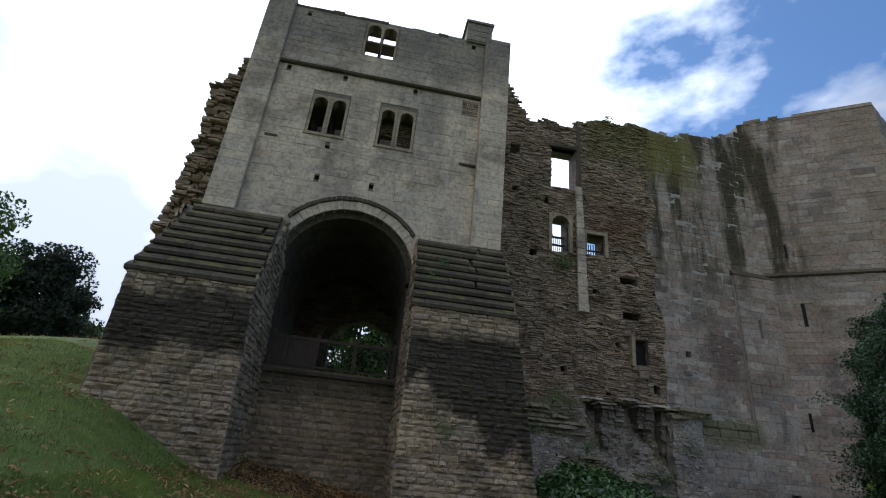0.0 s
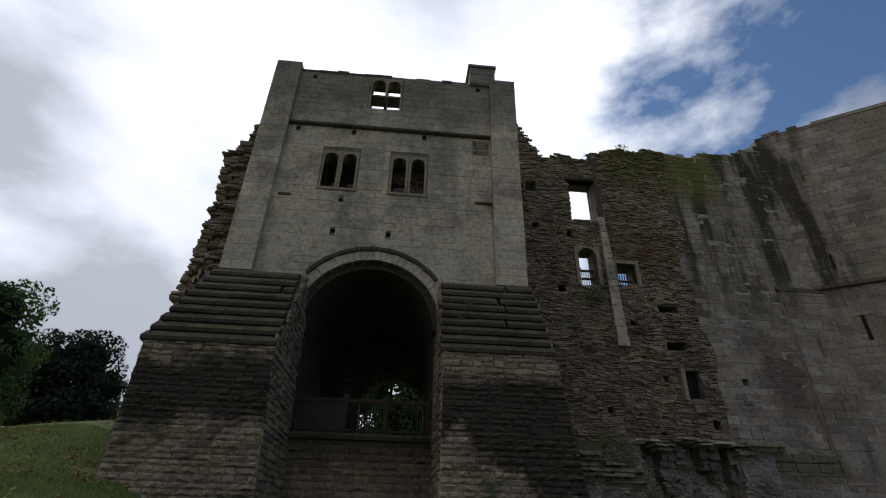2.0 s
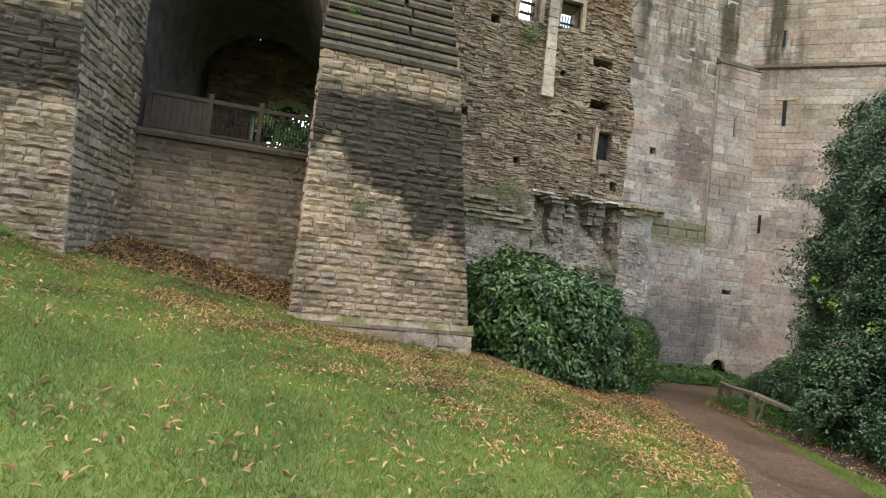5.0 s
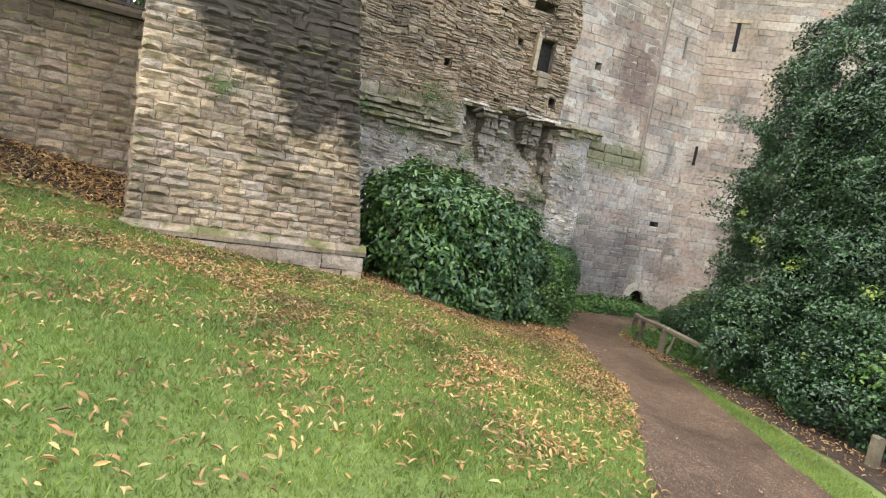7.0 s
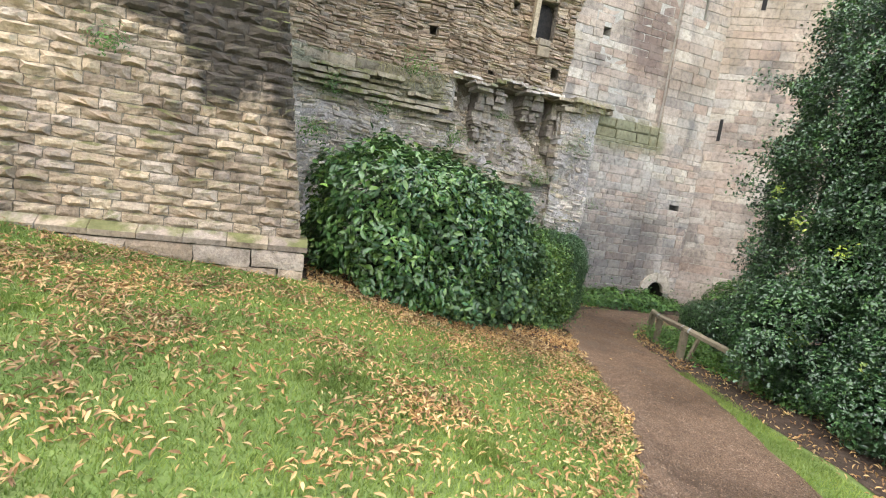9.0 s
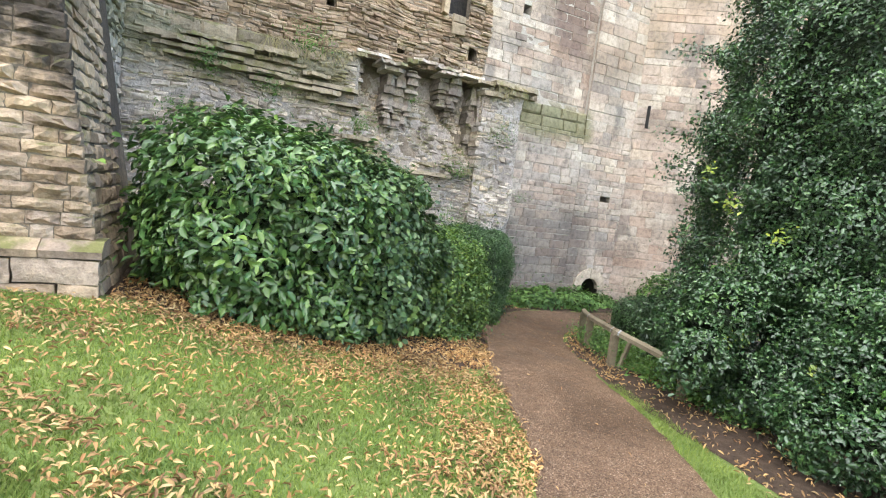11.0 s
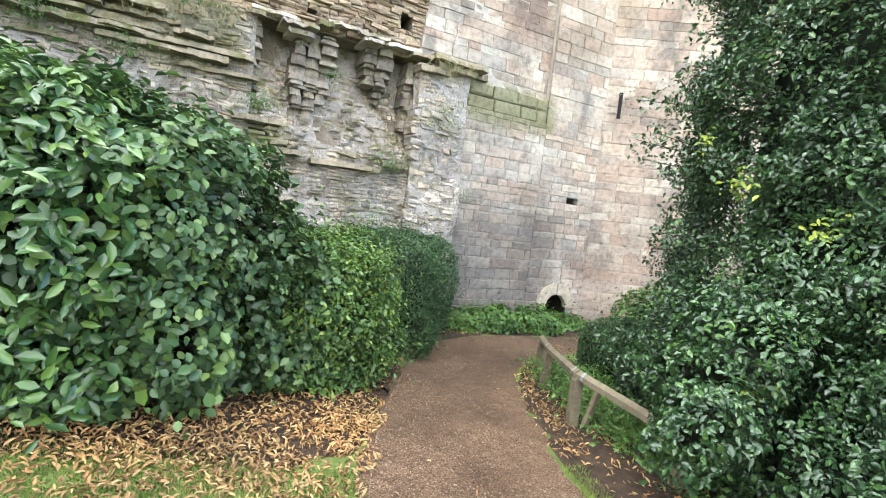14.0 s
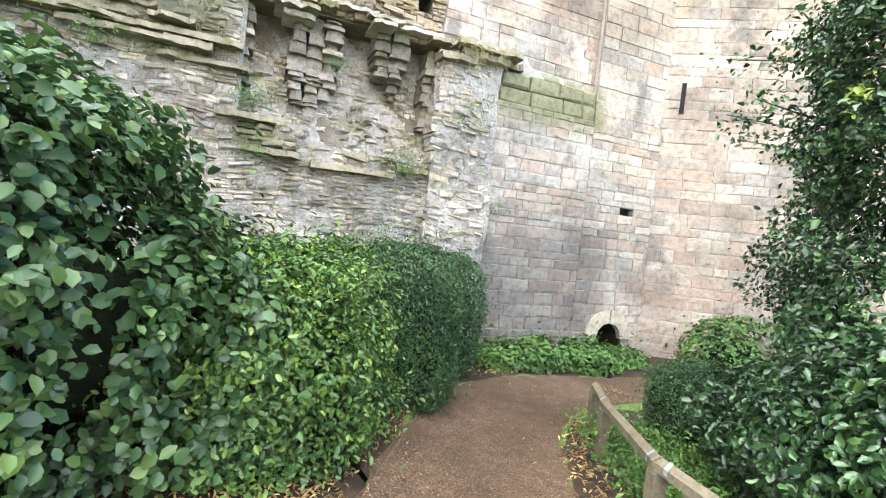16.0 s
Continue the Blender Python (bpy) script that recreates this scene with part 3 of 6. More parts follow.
def height(x, y):
    x, y = np.asarray(x, float), np.asarray(y, float)
    z = sum(np.interp(x + o, HX, HZ) for o in (-0.5, -0.25, 0, 0.25, 0.5)) / 5
    z = z - 0.11 * np.clip(y - 11, 0, 2.3) * np.clip((x - 8.5) / 2.5, 0, 1)
    z = z + 0.25 * np.clip(y - 11, -8, 5.5) * np.clip((-4 - x) / 3, 0, 1)
    z = z + 0.16 * np.clip(y - 11, 0, 2.4) * np.clip((1.4 - x) / 0.6, 0, 1) * np.clip((x + 3.6) / 0.8, 0, 1)
    return z + 0.015 * np.sin(x * 2.1 + y) * np.sin(y * 1.7 - x * 0.6)


def h_at(x, y):
    return float(height(x, y))


def sheet(name, xs, ys, mat, lift=0.0):
    X, Y = np.meshgrid(xs, ys)
    Z = height(X, Y) + lift
    nx, ny = len(xs), len(ys)
    faces = [(j * nx + i, j * nx + i + 1, (j + 1) * nx + i + 1, (j + 1) * nx + i) for j in range(ny - 1) for i in range(nx - 1)]
    return mesh_of(name, np.stack((X, Y, Z), -1).reshape(-1, 3).tolist(), faces, mat, True)


xs = np.concatenate((np.linspace(-900, -16, 24), np.arange(-15, 22, 0.3), np.linspace(23, 900, 22)))
ys = np.concatenate((np.linspace(-900, -9, 20), np.arange(-8, 20, 0.3), np.linspace(21, 900, 24)))
tagged(new("ground", sheet("ground", xs, ys, M_GRASS)), "sloping green lawn strewn with fallen autumn leaves", "lawn", kind="structure")

PATH_L = [(-0.5, -6), (0.6, -2), (2.2, 1.2), (4.0, 4.0), (5.75, 6.27), (7.2, 7.8), (7.9, 8.8), (8.4, 10.1), (8.8, 11.1), (9.6, 12.5), (10.6, 14.3), (11.7, 15.5), (13.0, 15.95), (14.6, 15.7), (17.5, 15.2), (20, 14)]
PATH_R = [(2.6, -6), (3.6, -2), (5.2, 1.2), (6.75, 4.0), (8.4, 6.4), (9.35, 8.2), (9.97, 9.4), (10.37, 10.4), (10.82, 11.3), (11.6, 12.6), (12.3, 13.7), (13.2, 14.35), (14.2, 14.5), (15.5, 14.4), (17.3, 13.8), (19.5, 12.7)]


def resample(line, n):
    p = np.array(line, float)
    s = np.concatenate(([0], np.cumsum(np.hypot(*np.diff(p, axis=0).T))))
    t = np.linspace(0, s[-1], n)
    q = np.stack((np.interp(t, s, p[:, 0]), np.interp(t, s, p[:, 1])), -1)
    for _ in range(6):
        q[1:-1] = (q[:-2] + 2 * q[1:-1] + q[2:]) / 4
    return q


PL, PR = resample(PATH_L, 120), resample(PATH_R, 120)


def ribbon(name, L, R, mat, lift, cols=8, edge=0.0):
    rng = np.random.default_rng(5)
    V = []
    for k in range(len(L)):
        a, b = L[k] + rng.normal(0, edge, 2), R[k] + rng.normal(0, edge, 2)
        for c in range(cols + 1):
            p = a + (b - a) * c / cols
            V.append((p[0], p[1], h_at(*p) + lift))
    w = cols + 1
    F = [(k * w + c, k * w + c + 1, (k + 1) * w + c + 1, (k + 1) * w + c) for k in range(len(L) - 1) for c in range(cols)]
    return mesh_of(name, V, F, mat, True)


tagged(new("path", ribbon("path", PL, PR, M_PATH, 0.014, edge=0.035)), "curving brown gravel footpath between lawn and hedges", "path", kind="structure")

# ---- gate tower ----
CX, ZC, RO, RI = -0.9, 6.03, 2.23, 1.93
tower = tagged(empty("wall_gatehouse", -0.8, 13, 3), "tall ruined stone gatehouse with pale ashlar front and round arch", "gatehouse", kind="structure")


def gate_front(bm, y0, y1, r, z0, z1, x0, x1, holes=()):
    box(bm, x0, CX - r, y0, y1, z0, ZC)
    box(bm, CX + r, x1, y0, y1, z0, ZC)
    ks = [CX + r * math.cos(math.pi * (1 - i / 20)) for i in range(21)]
    zz = [ZC + r * math.sin(math.pi * i / 20) for i in range(21)]
    zt = ZC + r + 0.15
    for i in range(20):
        prism(bm, [(ks[i], zz[i]), (ks[i + 1], zz[i + 1]), (ks[i + 1], zt), (ks[i], zt)], y0, y1)
    box(bm, x0, CX - r, y0, y1, ZC, zt)
    box(bm, CX + r, x1, y0, y1, ZC, zt)
    if z1 > zt:
        columns(bm, x0, x1, zt, z1 if callable(z1) else (lambda u: z1), y0, y1, holes, 0.4)


LIGHTS = [(-2.78, -2.36, 10.45, 11.75), (-2.2, -1.78, 10.45, 11.75), (-0.62, -0.2, 10.42, 11.75), (-0.03, 0.40, 10.42, 11.75)]
TOPWIN = [(-1.6, -1.13, 13.85, 14.45), (-1.05, -0.6, 13.85, 14.45), (-1.6, -1.13, 14.55, 15.25), (-1.05, -0.6, 14.55, 15.25)]
PUTLOGS = [(-3.82, 12.73), (-2.0, 12.75), (0.33, 12.74), (2.35, 10.94), (-2.19, 8.85), (-0.57, 8.85), (-2.09, 9.95), (-3.65, 15.16), (2.17, 15.22)]
PUTS = [(x - 0.07, x + 0.07, z - 0.07, z + 0.08) for x, z in PUTLOGS]
bm = bmesh.new()
gate_front(bm, 12.945, 14.5, RI, 2.6, 13.1, -4.98, 3.46, LIGHTS + TOPWIN + PUTS)
columns(bm, -4.98, 3.46, 13.1, lambda u: 15.42, 12.945, 13.4, TOPWIN + PUTS, 0.4)
part("core", bm, M_JOINT, tower)
holes = [arch_hole(CX, ZC, RO, 0)] + [rect_hole(a - 0.1, b + 0.1, c - 0.05, d + 0.12) for a, b, c, d in LIGHTS + TOPWIN] + [rect_hole(a, b, c, d) for a, b, c, d in PUTS]
rects = lay(-4.14, 2.57, 6.95, 9.9, (0.2, 0.3), (0.28, 0.75), 5, holes=holes)
single_blocks("ashlar_block", rects, lambda u, v: pose(u, 12.935, v), M_ASHLAR_ONE, tower, 6, 0.012, 0.004, True)
rects = lay(-4.14, 2.57, 9.9, 15.5, (0.22, 0.3), (0.35, 0.75), 3, holes=holes)
part("ashlar_facing", stones("ashlar_facing", rects, facing_south(12.93), M_ASHLAR, 4, (0.0, 0.008), 0.0025, 0.004, 0.0015), None, tower)
for a, b, zt in ((-5.0, -4.14, 15.66), (2.57, 3.48, 15.62)):
    rects = lay(a, b, 7.35, zt, (0.22, 0.32), (0.4, 0.95), int(a * 10) + 90)
    ob = part("pilaster", stones("pilaster", rects, facing_south(12.75), M_ASHLAR, 7, (0.0, 0.006), 0.002, 0.004, 0.0015, 0.3), None, tower)
    bm = bmesh.new()
    box(bm, a + 0.01, b - 0.01, 12.77, 13.6, 7.3, zt - 0.02)
    part("pilaster_core", bm, M_JOINT, tower)

# the arch ring: single voussoirs, and the two inner orders
def ring(name, r0, r1, y0, y1, n, mat, parent, sweep=(0.0, 180.0), cx=CX, zc=ZC, gap=0.006):
    for i in range(n):
        a0, a1 = [radians(sweep[0] + (sweep[1] - sweep[0]) * k / n) for k in (i, i + 1)]
        g = gap / r1
        bm = bmesh.new()
        poly = [(cx + r * math.cos(a), zc + r * math.sin(a)) for r, a in ((r0, a0 + g), (r1, a0 + g), (r1, a1 - g), (r0, a1 - g))]
        prism(bm, poly, y0 - 0.012 * ((i * 7) % 3), y1)
        part(name, bm, mat, parent)


ring("voussoir", RI, RO - 0.02, 12.9, 13.2, 36, M_ASHLAR, tower)
ring("inner_voussoir", RI - 0.17, RI + 0.02, 13.15, 13.55, 26, M_STEP, tower)

# flanks of the tower
for x, place, nm in ((3.46, facing_east(3.46), "east_flank"), (-4.98, facing_west(-4.98), "west_flank")):
    rects = lay(12.9, 17.6 if x > 0 else 14.5, -0.8 if x > 0 else 2.0, 15.3, (0.1, 0.2), (0.2, 0.5), 12)
    part(nm, stones(nm, rects, place, M_GREYRUB if x > 0 else M_RUBBLE, 13, (0.0, 0.06), 0.01, 0.03, 0.012), None, tower)
bm = bmesh.new()
box(bm, 1.22, 3.44, 13.3, 18.4, -1.2, 9.5)
box(bm, -4.9, -3.0, 13.3, 18.4, 1.0, 9.5)
box(bm, -3.1, 1.3, 14.5, 18.4, 8.6, 9.5)
part("side_core", bm, M_CORE, tower)

# vaulted passage through the tower
PR_ = 1.84
bm = bmesh.new()
for i in range(18):
    a0, a1 = math.pi * i / 18, math.pi * (i + 1) / 18
    prism(bm, [(CX + r * math.cos(a), ZC - 0.08 + r * math.sin(a)) for r, a in ((PR_, a0), (PR_ + 0.8, a0), (PR_ + 0.8, a1), (PR_, a1))], 13.56, 18.4)
box(bm, CX - PR_ - 0.3, CX - PR_, 13.56, 18.4, 3.0, ZC - 0.07)
box(bm, CX + PR_, CX + PR_ + 0.3, 13.56, 18.4, 3.0, ZC - 0.07)
part("vault", bm, M_RECESS_SHADE, tower)
bm = bmesh.new()
box(bm, -2.8, 1.2, 13.9, 18.4, 2.6, 3.3)
part("passage_floor", bm, M_SOIL, tower)

# ---- buttresses with stepped weatherings ----
def buttress(name, label, xl, xr, ztop, zbase, y0, seed, sl, sr, spots):
    thing = tagged(empty(name, (xl(0) + xr(0)) / 2, y0, zbase), label, "buttress", kind="structure")
    bm = bmesh.new()
    zs = [zbase - 0.6, ztop]
    prism(bm, [(xl(zs[0]) + 0.03, zs[0]), (xr(zs[0]) - 0.03, zs[0]), (xr(zs[1]) - 0.03, zs[1]), (xl(zs[1]) + 0.03, zs[1])], y0, 13.7)
    part("core", bm, M_STAINED_JOINT, thing)
    rects = lay(0, 0, zbase, ztop, (0.105, 0.15), (0.17, 0.44), seed, left=xl, right=xr)
    low = [r for r in rects if r[3] < zbase + 3.1]
    part("upper_blocks", stones("upper_blocks", [r for r in rects if r[3] >= zbase + 3.1], facing_south(y0 + 0.01), M_BUTTRESS_FAR, seed + 3, (0.02, 0.06), 0.006, 0.03, 0.012), None, thing)
    single_blocks("block", low, lambda u, v: pose(u, y0, v, 1.5 * noise.noise((u * 3, v * 3, 2)), 0.8 * noise.noise((u * 3, v * 3, 8)), 0), M_BUTTRESS, thing, seed, 0.066, 0.005)
    # weathering: overlapping stone courses that step back
    n = 9
    for i in range(n):
        f0, f1 = i / n, (i + 1) / n
        za, zb = ztop + (7.32 - ztop) * f0, ztop + (7.32 - ztop) * f1
        ya, yb = y0 + (12.72 - y0) * f0, y0 + (12.72 - y0) * f1
        bm = bmesh.new()
        rng = random.Random(seed * 31 + i)
        x0, x1 = sl(f0), sr(f0)
        cuts = [x0] + sorted(rng.uniform(x0 + 0.2, x1 - 0.2) for _ in range(4)) + [x1]
        for a, b in zip(cuts, cuts[1:]):
            if b - a < 0.1:
                continue
            d, e = rng.uniform(-0.008, 0.008), rng.uniform(-0.004, 0.004)
            prof = [(ya - 0.07 + d, za - 0.01 + e), (ya - 0.08 + d, za + 0.07 + e), (yb - 0.06 + d, zb - 0.05 + e), (yb + 0.1, zb - 0.03), (yb + 0.4, za - 0.03), (ya, za - 0.03)]
            prism(bm, prof, a + 0.004, b - 0.004, lambda u, dd, v: (dd, u, v))
        part("weathering_course", bm, M_STEP, thing)
    bm = bmesh.new()
    prism(bm, [(y0 + 0.05, ztop - 0.05), (12.8, 7.25), (13.4, 7.25), (13.4, ztop - 0.05)], sl(0) + 0.05, sr(0) - 0.05, lambda u, dd, v: (dd, u, v))
    part("weathering_core", bm, M_CORE, thing)
    return thing


butt_r = buttress("wall_buttress_east", "battered buff stone buttress with dark stain, moulded plinth and stepped mossy top",
                  lambda z: 0.98, lambda z: 3.55 + max(0, 4.85 - z) * 0.15, 4.85, 0.02, 11.15, 21, lambda f: 0.93 + 0.1 * f, lambda f: 3.55 - 0.05 * f, ())
butt_l = buttress("wall_buttress_west", "massive battered buff stone buttress with black weathering and stepped top",
                  lambda z: -5.35 - max(0, 2.5 - z) * 0.05, lambda z: -2.62 + max(0, 4.7 - z) * 0.05, 4.72, 0.55, 11.0, 22, lambda f: -5.42 + 0.4 * f, lambda f: -2.62 - 0.2 * f, ())
# plinth of the east buttress
bm = bmesh.new()
for i in range(7):
    a, b = 0.93 + 0.487 * i, 0.93 + 0.487 * (i + 1)
    prism(bm, [(11.0, -0.02), (10.98, 0.05), (11.1, 0.14), (11.4, 0.14), (11.4, -0.02)], a + 0.004, b - 0.004, lambda u, d, v: (d, u, v))
part("plinth_moulding", bm, M_BUFFWALL, butt_r)
rects = lay(0.96, 4.32, -0.5, -0.03, (0.23, 0.24), (0.4, 0.8), 41)
single_blocks("plinth_block", rects, lambda u, v: pose(u, 11.02, v), M_BUTTRESS, butt_r, 41, 0.03)
# returns (sides) of the buttresses
def side_return(name, thing, x_at, y0, y1, z0, zt, mat, seed, east):
    rects = lay(y0, y1, z0, zt(y1), (0.12, 0.18), (0.2, 0.45), seed, top=zt)
    sgn = 1 if east else -1
    part(name, stones(name, rects, lambda u, d, v: (x_at(v) + sgn * d, u, v), mat, seed, (0.0, 0.03), 0.008, 0.025, 0.008), None, thing)


slope_z = lambda y: 4.8 + (7.3 - 4.8) * min(1, max(0, (y - 11.1) / 1.65))
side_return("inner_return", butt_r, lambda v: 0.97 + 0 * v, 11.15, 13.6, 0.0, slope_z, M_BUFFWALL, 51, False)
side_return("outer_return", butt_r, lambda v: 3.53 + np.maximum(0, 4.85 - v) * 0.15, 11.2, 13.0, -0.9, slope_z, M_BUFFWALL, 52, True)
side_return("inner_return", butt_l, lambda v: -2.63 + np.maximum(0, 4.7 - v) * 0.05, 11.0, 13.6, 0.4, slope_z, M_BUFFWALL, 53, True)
side_return("outer_return", butt_l, lambda v: -5.35 - 0 * v, 11.0, 14.4, 1.6, slope_z, M_RUBBLE, 54, False)

# ---- blocking wall under the arch, with its coping and railing ----
block_wall = tagged(empty("wall_under_arch", -0.8, 13.6, 0.5), "coursed brown stone wall filling the foot of the arch", "wall", kind="structure")
bm = bmesh.new()
box(bm, -2.75, 1.15, 13.632, 14.2, -0.2, 3.26)
part("core", bm, M_JOINT, block_wall)
rects = lay(-2.62, 1.05, 0.3, 3.24, (0.13, 0.19), (0.2, 0.5), 61)
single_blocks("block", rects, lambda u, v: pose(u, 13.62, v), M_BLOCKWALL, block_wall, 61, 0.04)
bm = bmesh.new()
for i in range(6):
    a = -2.68 + 0.625 * i
    prism(bm, [(13.5, 3.25), (13.48, 3.33), (13.52, 3.4), (14.2, 3.4), (14.2, 3.25)], a, a + 0.62, lambda u, d, v: (d, u, v))
part("coping", bm, M_STEP, block_wall)

railing = tagged(empty("railing", -0.8, 13.9, 3.4), "dark wooden railing with iron balusters across the archway", "railing")
for x in (-2.5, -1.3, -0.25, 0.85):
    bm = bmesh.new()
    box(bm, x - 0.05, x + 0.05, 13.85, 13.95, 3.38, 4.42)
    part("post", bm, M_DARKWOOD, railing)
bm = bmesh.new()
box(bm, -2.5, 0.95, 13.87, 13.93, 4.22, 4.31)
part("handrail", bm, M_DARKWOOD, railing)
bm = bmesh.new()
box(bm, -2.5, 0.95, 13.88, 13.92, 3.5, 3.55)
part("bottom_rail", bm, M_DARKWOOD, railing)
for i in range(30):
    x = -1.2 + 0.07 * i
    bm = bmesh.new()
    rod(bm, (x, 13.9, 3.55), (x, 13.9, 4.22), 0.011)
    part("baluster", bm, M_IRON, railing)
for i in range(9):
    x = -2.44 + 0.125 * i
    bm = bmesh.new()
    box(bm, x, x + 0.115, 13.9, 13.925, 3.45, 4.24)
    part("board", bm, M_DARKWOOD, railing)

# ---- curtain wall ----
WY = 17.5
curtain = tagged(empty("wall_curtain", 10, WY, -1.7), "high ruined curtain wall of thin rubble courses with broken mossy top", "castle wall", kind="structure")
crest = steps_of([(3.4, 18.3), (4.84, 18.0), (5.1, 17.6), (5.5, 16.9), (5.86, 16.35), (8.0, 16.4), (8.2, 16.7), (9.17, 17.1), (11.8, 17.3), (13.2, 17.1), (14.4, 17.5), (15.5, 17.4), (16.6, 18.2), (17.6, 18.7)])
top = ragged(crest, 0.4, 0.25, 3.0)
W_HOLES = [(6.92, 8.08, 12.98, 15.06), (6.92, 7.68, 9.9, 11.55), (8.45, 9.26, 9.97, 10.9), (4.98, 5.45, 14.35, 14.85)]
W_PUTS = [(6.0, 6.3, 9.5, 9.85), (9.9, 10.7, 8.9, 9.2), (9.9, 10.7, 7.4, 7.7), (6.6, 6.8, 12.1, 12.4), (9.1, 9.3, 4.3, 4.45), (11.05, 11.35, 4.6, 4.95), (7.3, 7.5, 5.0, 5.2), (5.2, 5.5, 6.3, 6.5), (8.7, 8.9, 8.3, 8.5), (12.6, 12.85, 6.2, 6.45), (5.1, 5.35, 12.4, 12.65), (11.3, 11.5, 8.5, 8.7), (9.6, 9.8, 6.2, 6.4), (8.9, 9.1, 7.0, 7.12)]
CHAMBER = (8.15, 11.55, 1.75, 4.06)
W_HOLES.append(CHAMBER)
DRAIN_X, DRAIN_Z = 16.22, -1.4
DRAIN = (DRAIN_X - 0.39, DRAIN_X + 0.39, -2.4, DRAIN_Z + 0.38)
NICHE = (16.18, 16.58, 1.32, 1.56)
W_DARK = [(10.3, 10.98, 5.62, 6.62)] + W_PUTS + [DRAIN, NICHE, (16.04, 16.13, 7.4, 8.17)]
bm = bmesh.new()
columns(bm, 3.3, 12.3, -2.4, top, WY + 0.004, WY + 0.75, W_HOLES + W_DARK, 0.2)
part("core", bm, M_RUBCORE, curtain)
bm = bmesh.new()
columns(bm, 12.3, 17.6, -2.4, top, WY - 0.001, WY + 0.75, W_DARK, 0.2)
part("lime_core", bm, M_LIME, curtain)
bm = bmesh.new()
for x0, x1, z0, z1 in W_DARK:
    box(bm, x0 - 0.1, x1 + 0.1, WY + 0.72, WY + 0.85, z0 - 0.1, z1 + 0.1)
part("recess_back", bm, M_CORE, curtain)
hol = [rect_hole(*h) for h in W_HOLES + W_DARK]
south = facing_south(WY)
rects = lay(3.46, 11.9, 4.0, 18.6, (0.05, 0.115), (0.1, 0.42), 71, top=top, holes=hol, right=lambda v: 11.6 + 0.7 * noise.noise((v * 0.5, 2, 1)))
part("rubble_courses", stones("rubble_courses", rects, wavy_south(WY - 0.065), M_RUBBLE, 72, (-0.02, 0.06), 0.004, 0.022, 0.012), None, curtain)
bm = bmesh.new()
box(bm, 12.6, 15.21, 17.332, 17.52, -2.4, 3.3)
part("footing_core", bm, M_LIME, curtain)
rects = lay(12.6, 15.2, -1.9, 3.3, (0.13, 0.3), (0.25, 0.65), 77)
single_blocks("block", rects, lambda u, v: pose(u, 17.332, v), M_TURRET_ONE, curtain, 78, 0.05, 0.006, True)
rects = lay(11.6, 17.6, 3.9, 18.8, (0.16, 0.32), (0.28, 0.8), 73, top=top, holes=hol, left=lambda v: 11.6 + 0.7 * noise.noise((v * 0.5, 2, 1)))
part("coursed_blocks", stones("coursed_blocks", rects, south, M_TURRET, 74, (0.0, 0.025), 0.003, 0.008, 0.005), None, curtain)
rects = lay(3.46, 12.0, -1.9, 4.0, (0.07, 0.17), (0.14, 0.5), 75, holes=hol)


def rub(u, d, v):
    """The eroded lower face: it bulges, and its courses rise and sink."""
    g = np.sin(u * 0.9 + v * 1.2 + 1) + 0.8 * np.sin(u * 2.2 - v * 1.9) + 0.6 * np.sin(u * 4.7 + v * 4.1) + 0.4 * np.sin(u * 8.3 - v * 6.1)
    w = np.sin(u * 1.3 + v * 0.7) + 0.7 * np.sin(u * 2.9 - v * 1.1 + 2)
    return u + 0 * g, WY - 0.1 - d - 0.045 * g, v + 0.05 * w


def smeared(name, x0, x1, z0, z1, place, skip=None, step=0.07):
    """Mortar that fills the joints nearly to the stones' faces."""
    us, vs = np.arange(x0, x1 + step, step), np.arange(z0, z1 + step, step)
    U, V = np.meshgrid(us, vs)
    rngn = np.random.default_rng(4)
    X, Y, Z = place(U, rngn.uniform(-0.02, 0.028, U.shape), V)
    n = len(us)
    F = [(j * n + i, j * n + i + 1, (j + 1) * n + i + 1, (j + 1) * n + i) for j in range(len(vs) - 1) for i in range(n - 1) if not (skip and skip[0] < us[i] < skip[1] - step and skip[2] < vs[j] < skip[3])]
    return mesh_of(name, np.stack((X, Y, Z), -1).reshape(-1, 3).tolist(), F, M_LILAC, True)


part("mortar", smeared("mortar", 3.46, 12.0, -1.9, 3.98, rub, CHAMBER), None, curtain)
rects = lay(3.46, 12.0, -1.9, 4.0, (0.05, 0.13), (0.12, 0.42), 75, holes=hol)
pick = random.Random(5)
rects = [r for r in rects if pick.random() < 0.86]
near = [r for r in rects if r[0] > 8.2 and r[2] > 0.35][:300]
single_blocks("stone", near, lambda u, v: pose(*[float(k) for k in rub(u, 0.0, v)], 0, 5 * noise.noise((u * 1.1, v * 1.3, 1)), 6 * noise.noise((u * 2.1, v * 2.3, 6))), M_RUBBLE_ONE, curtain, 79, 0.05, 0.004)
near = set(near)
rects = [r for r in rects if r not in near]
part("broken_courses", stones("broken_courses", rects, rub, M_GREYRUB, 76, (-0.01, 0.06), 0.003, 0.03, 0.014), None, curtain)

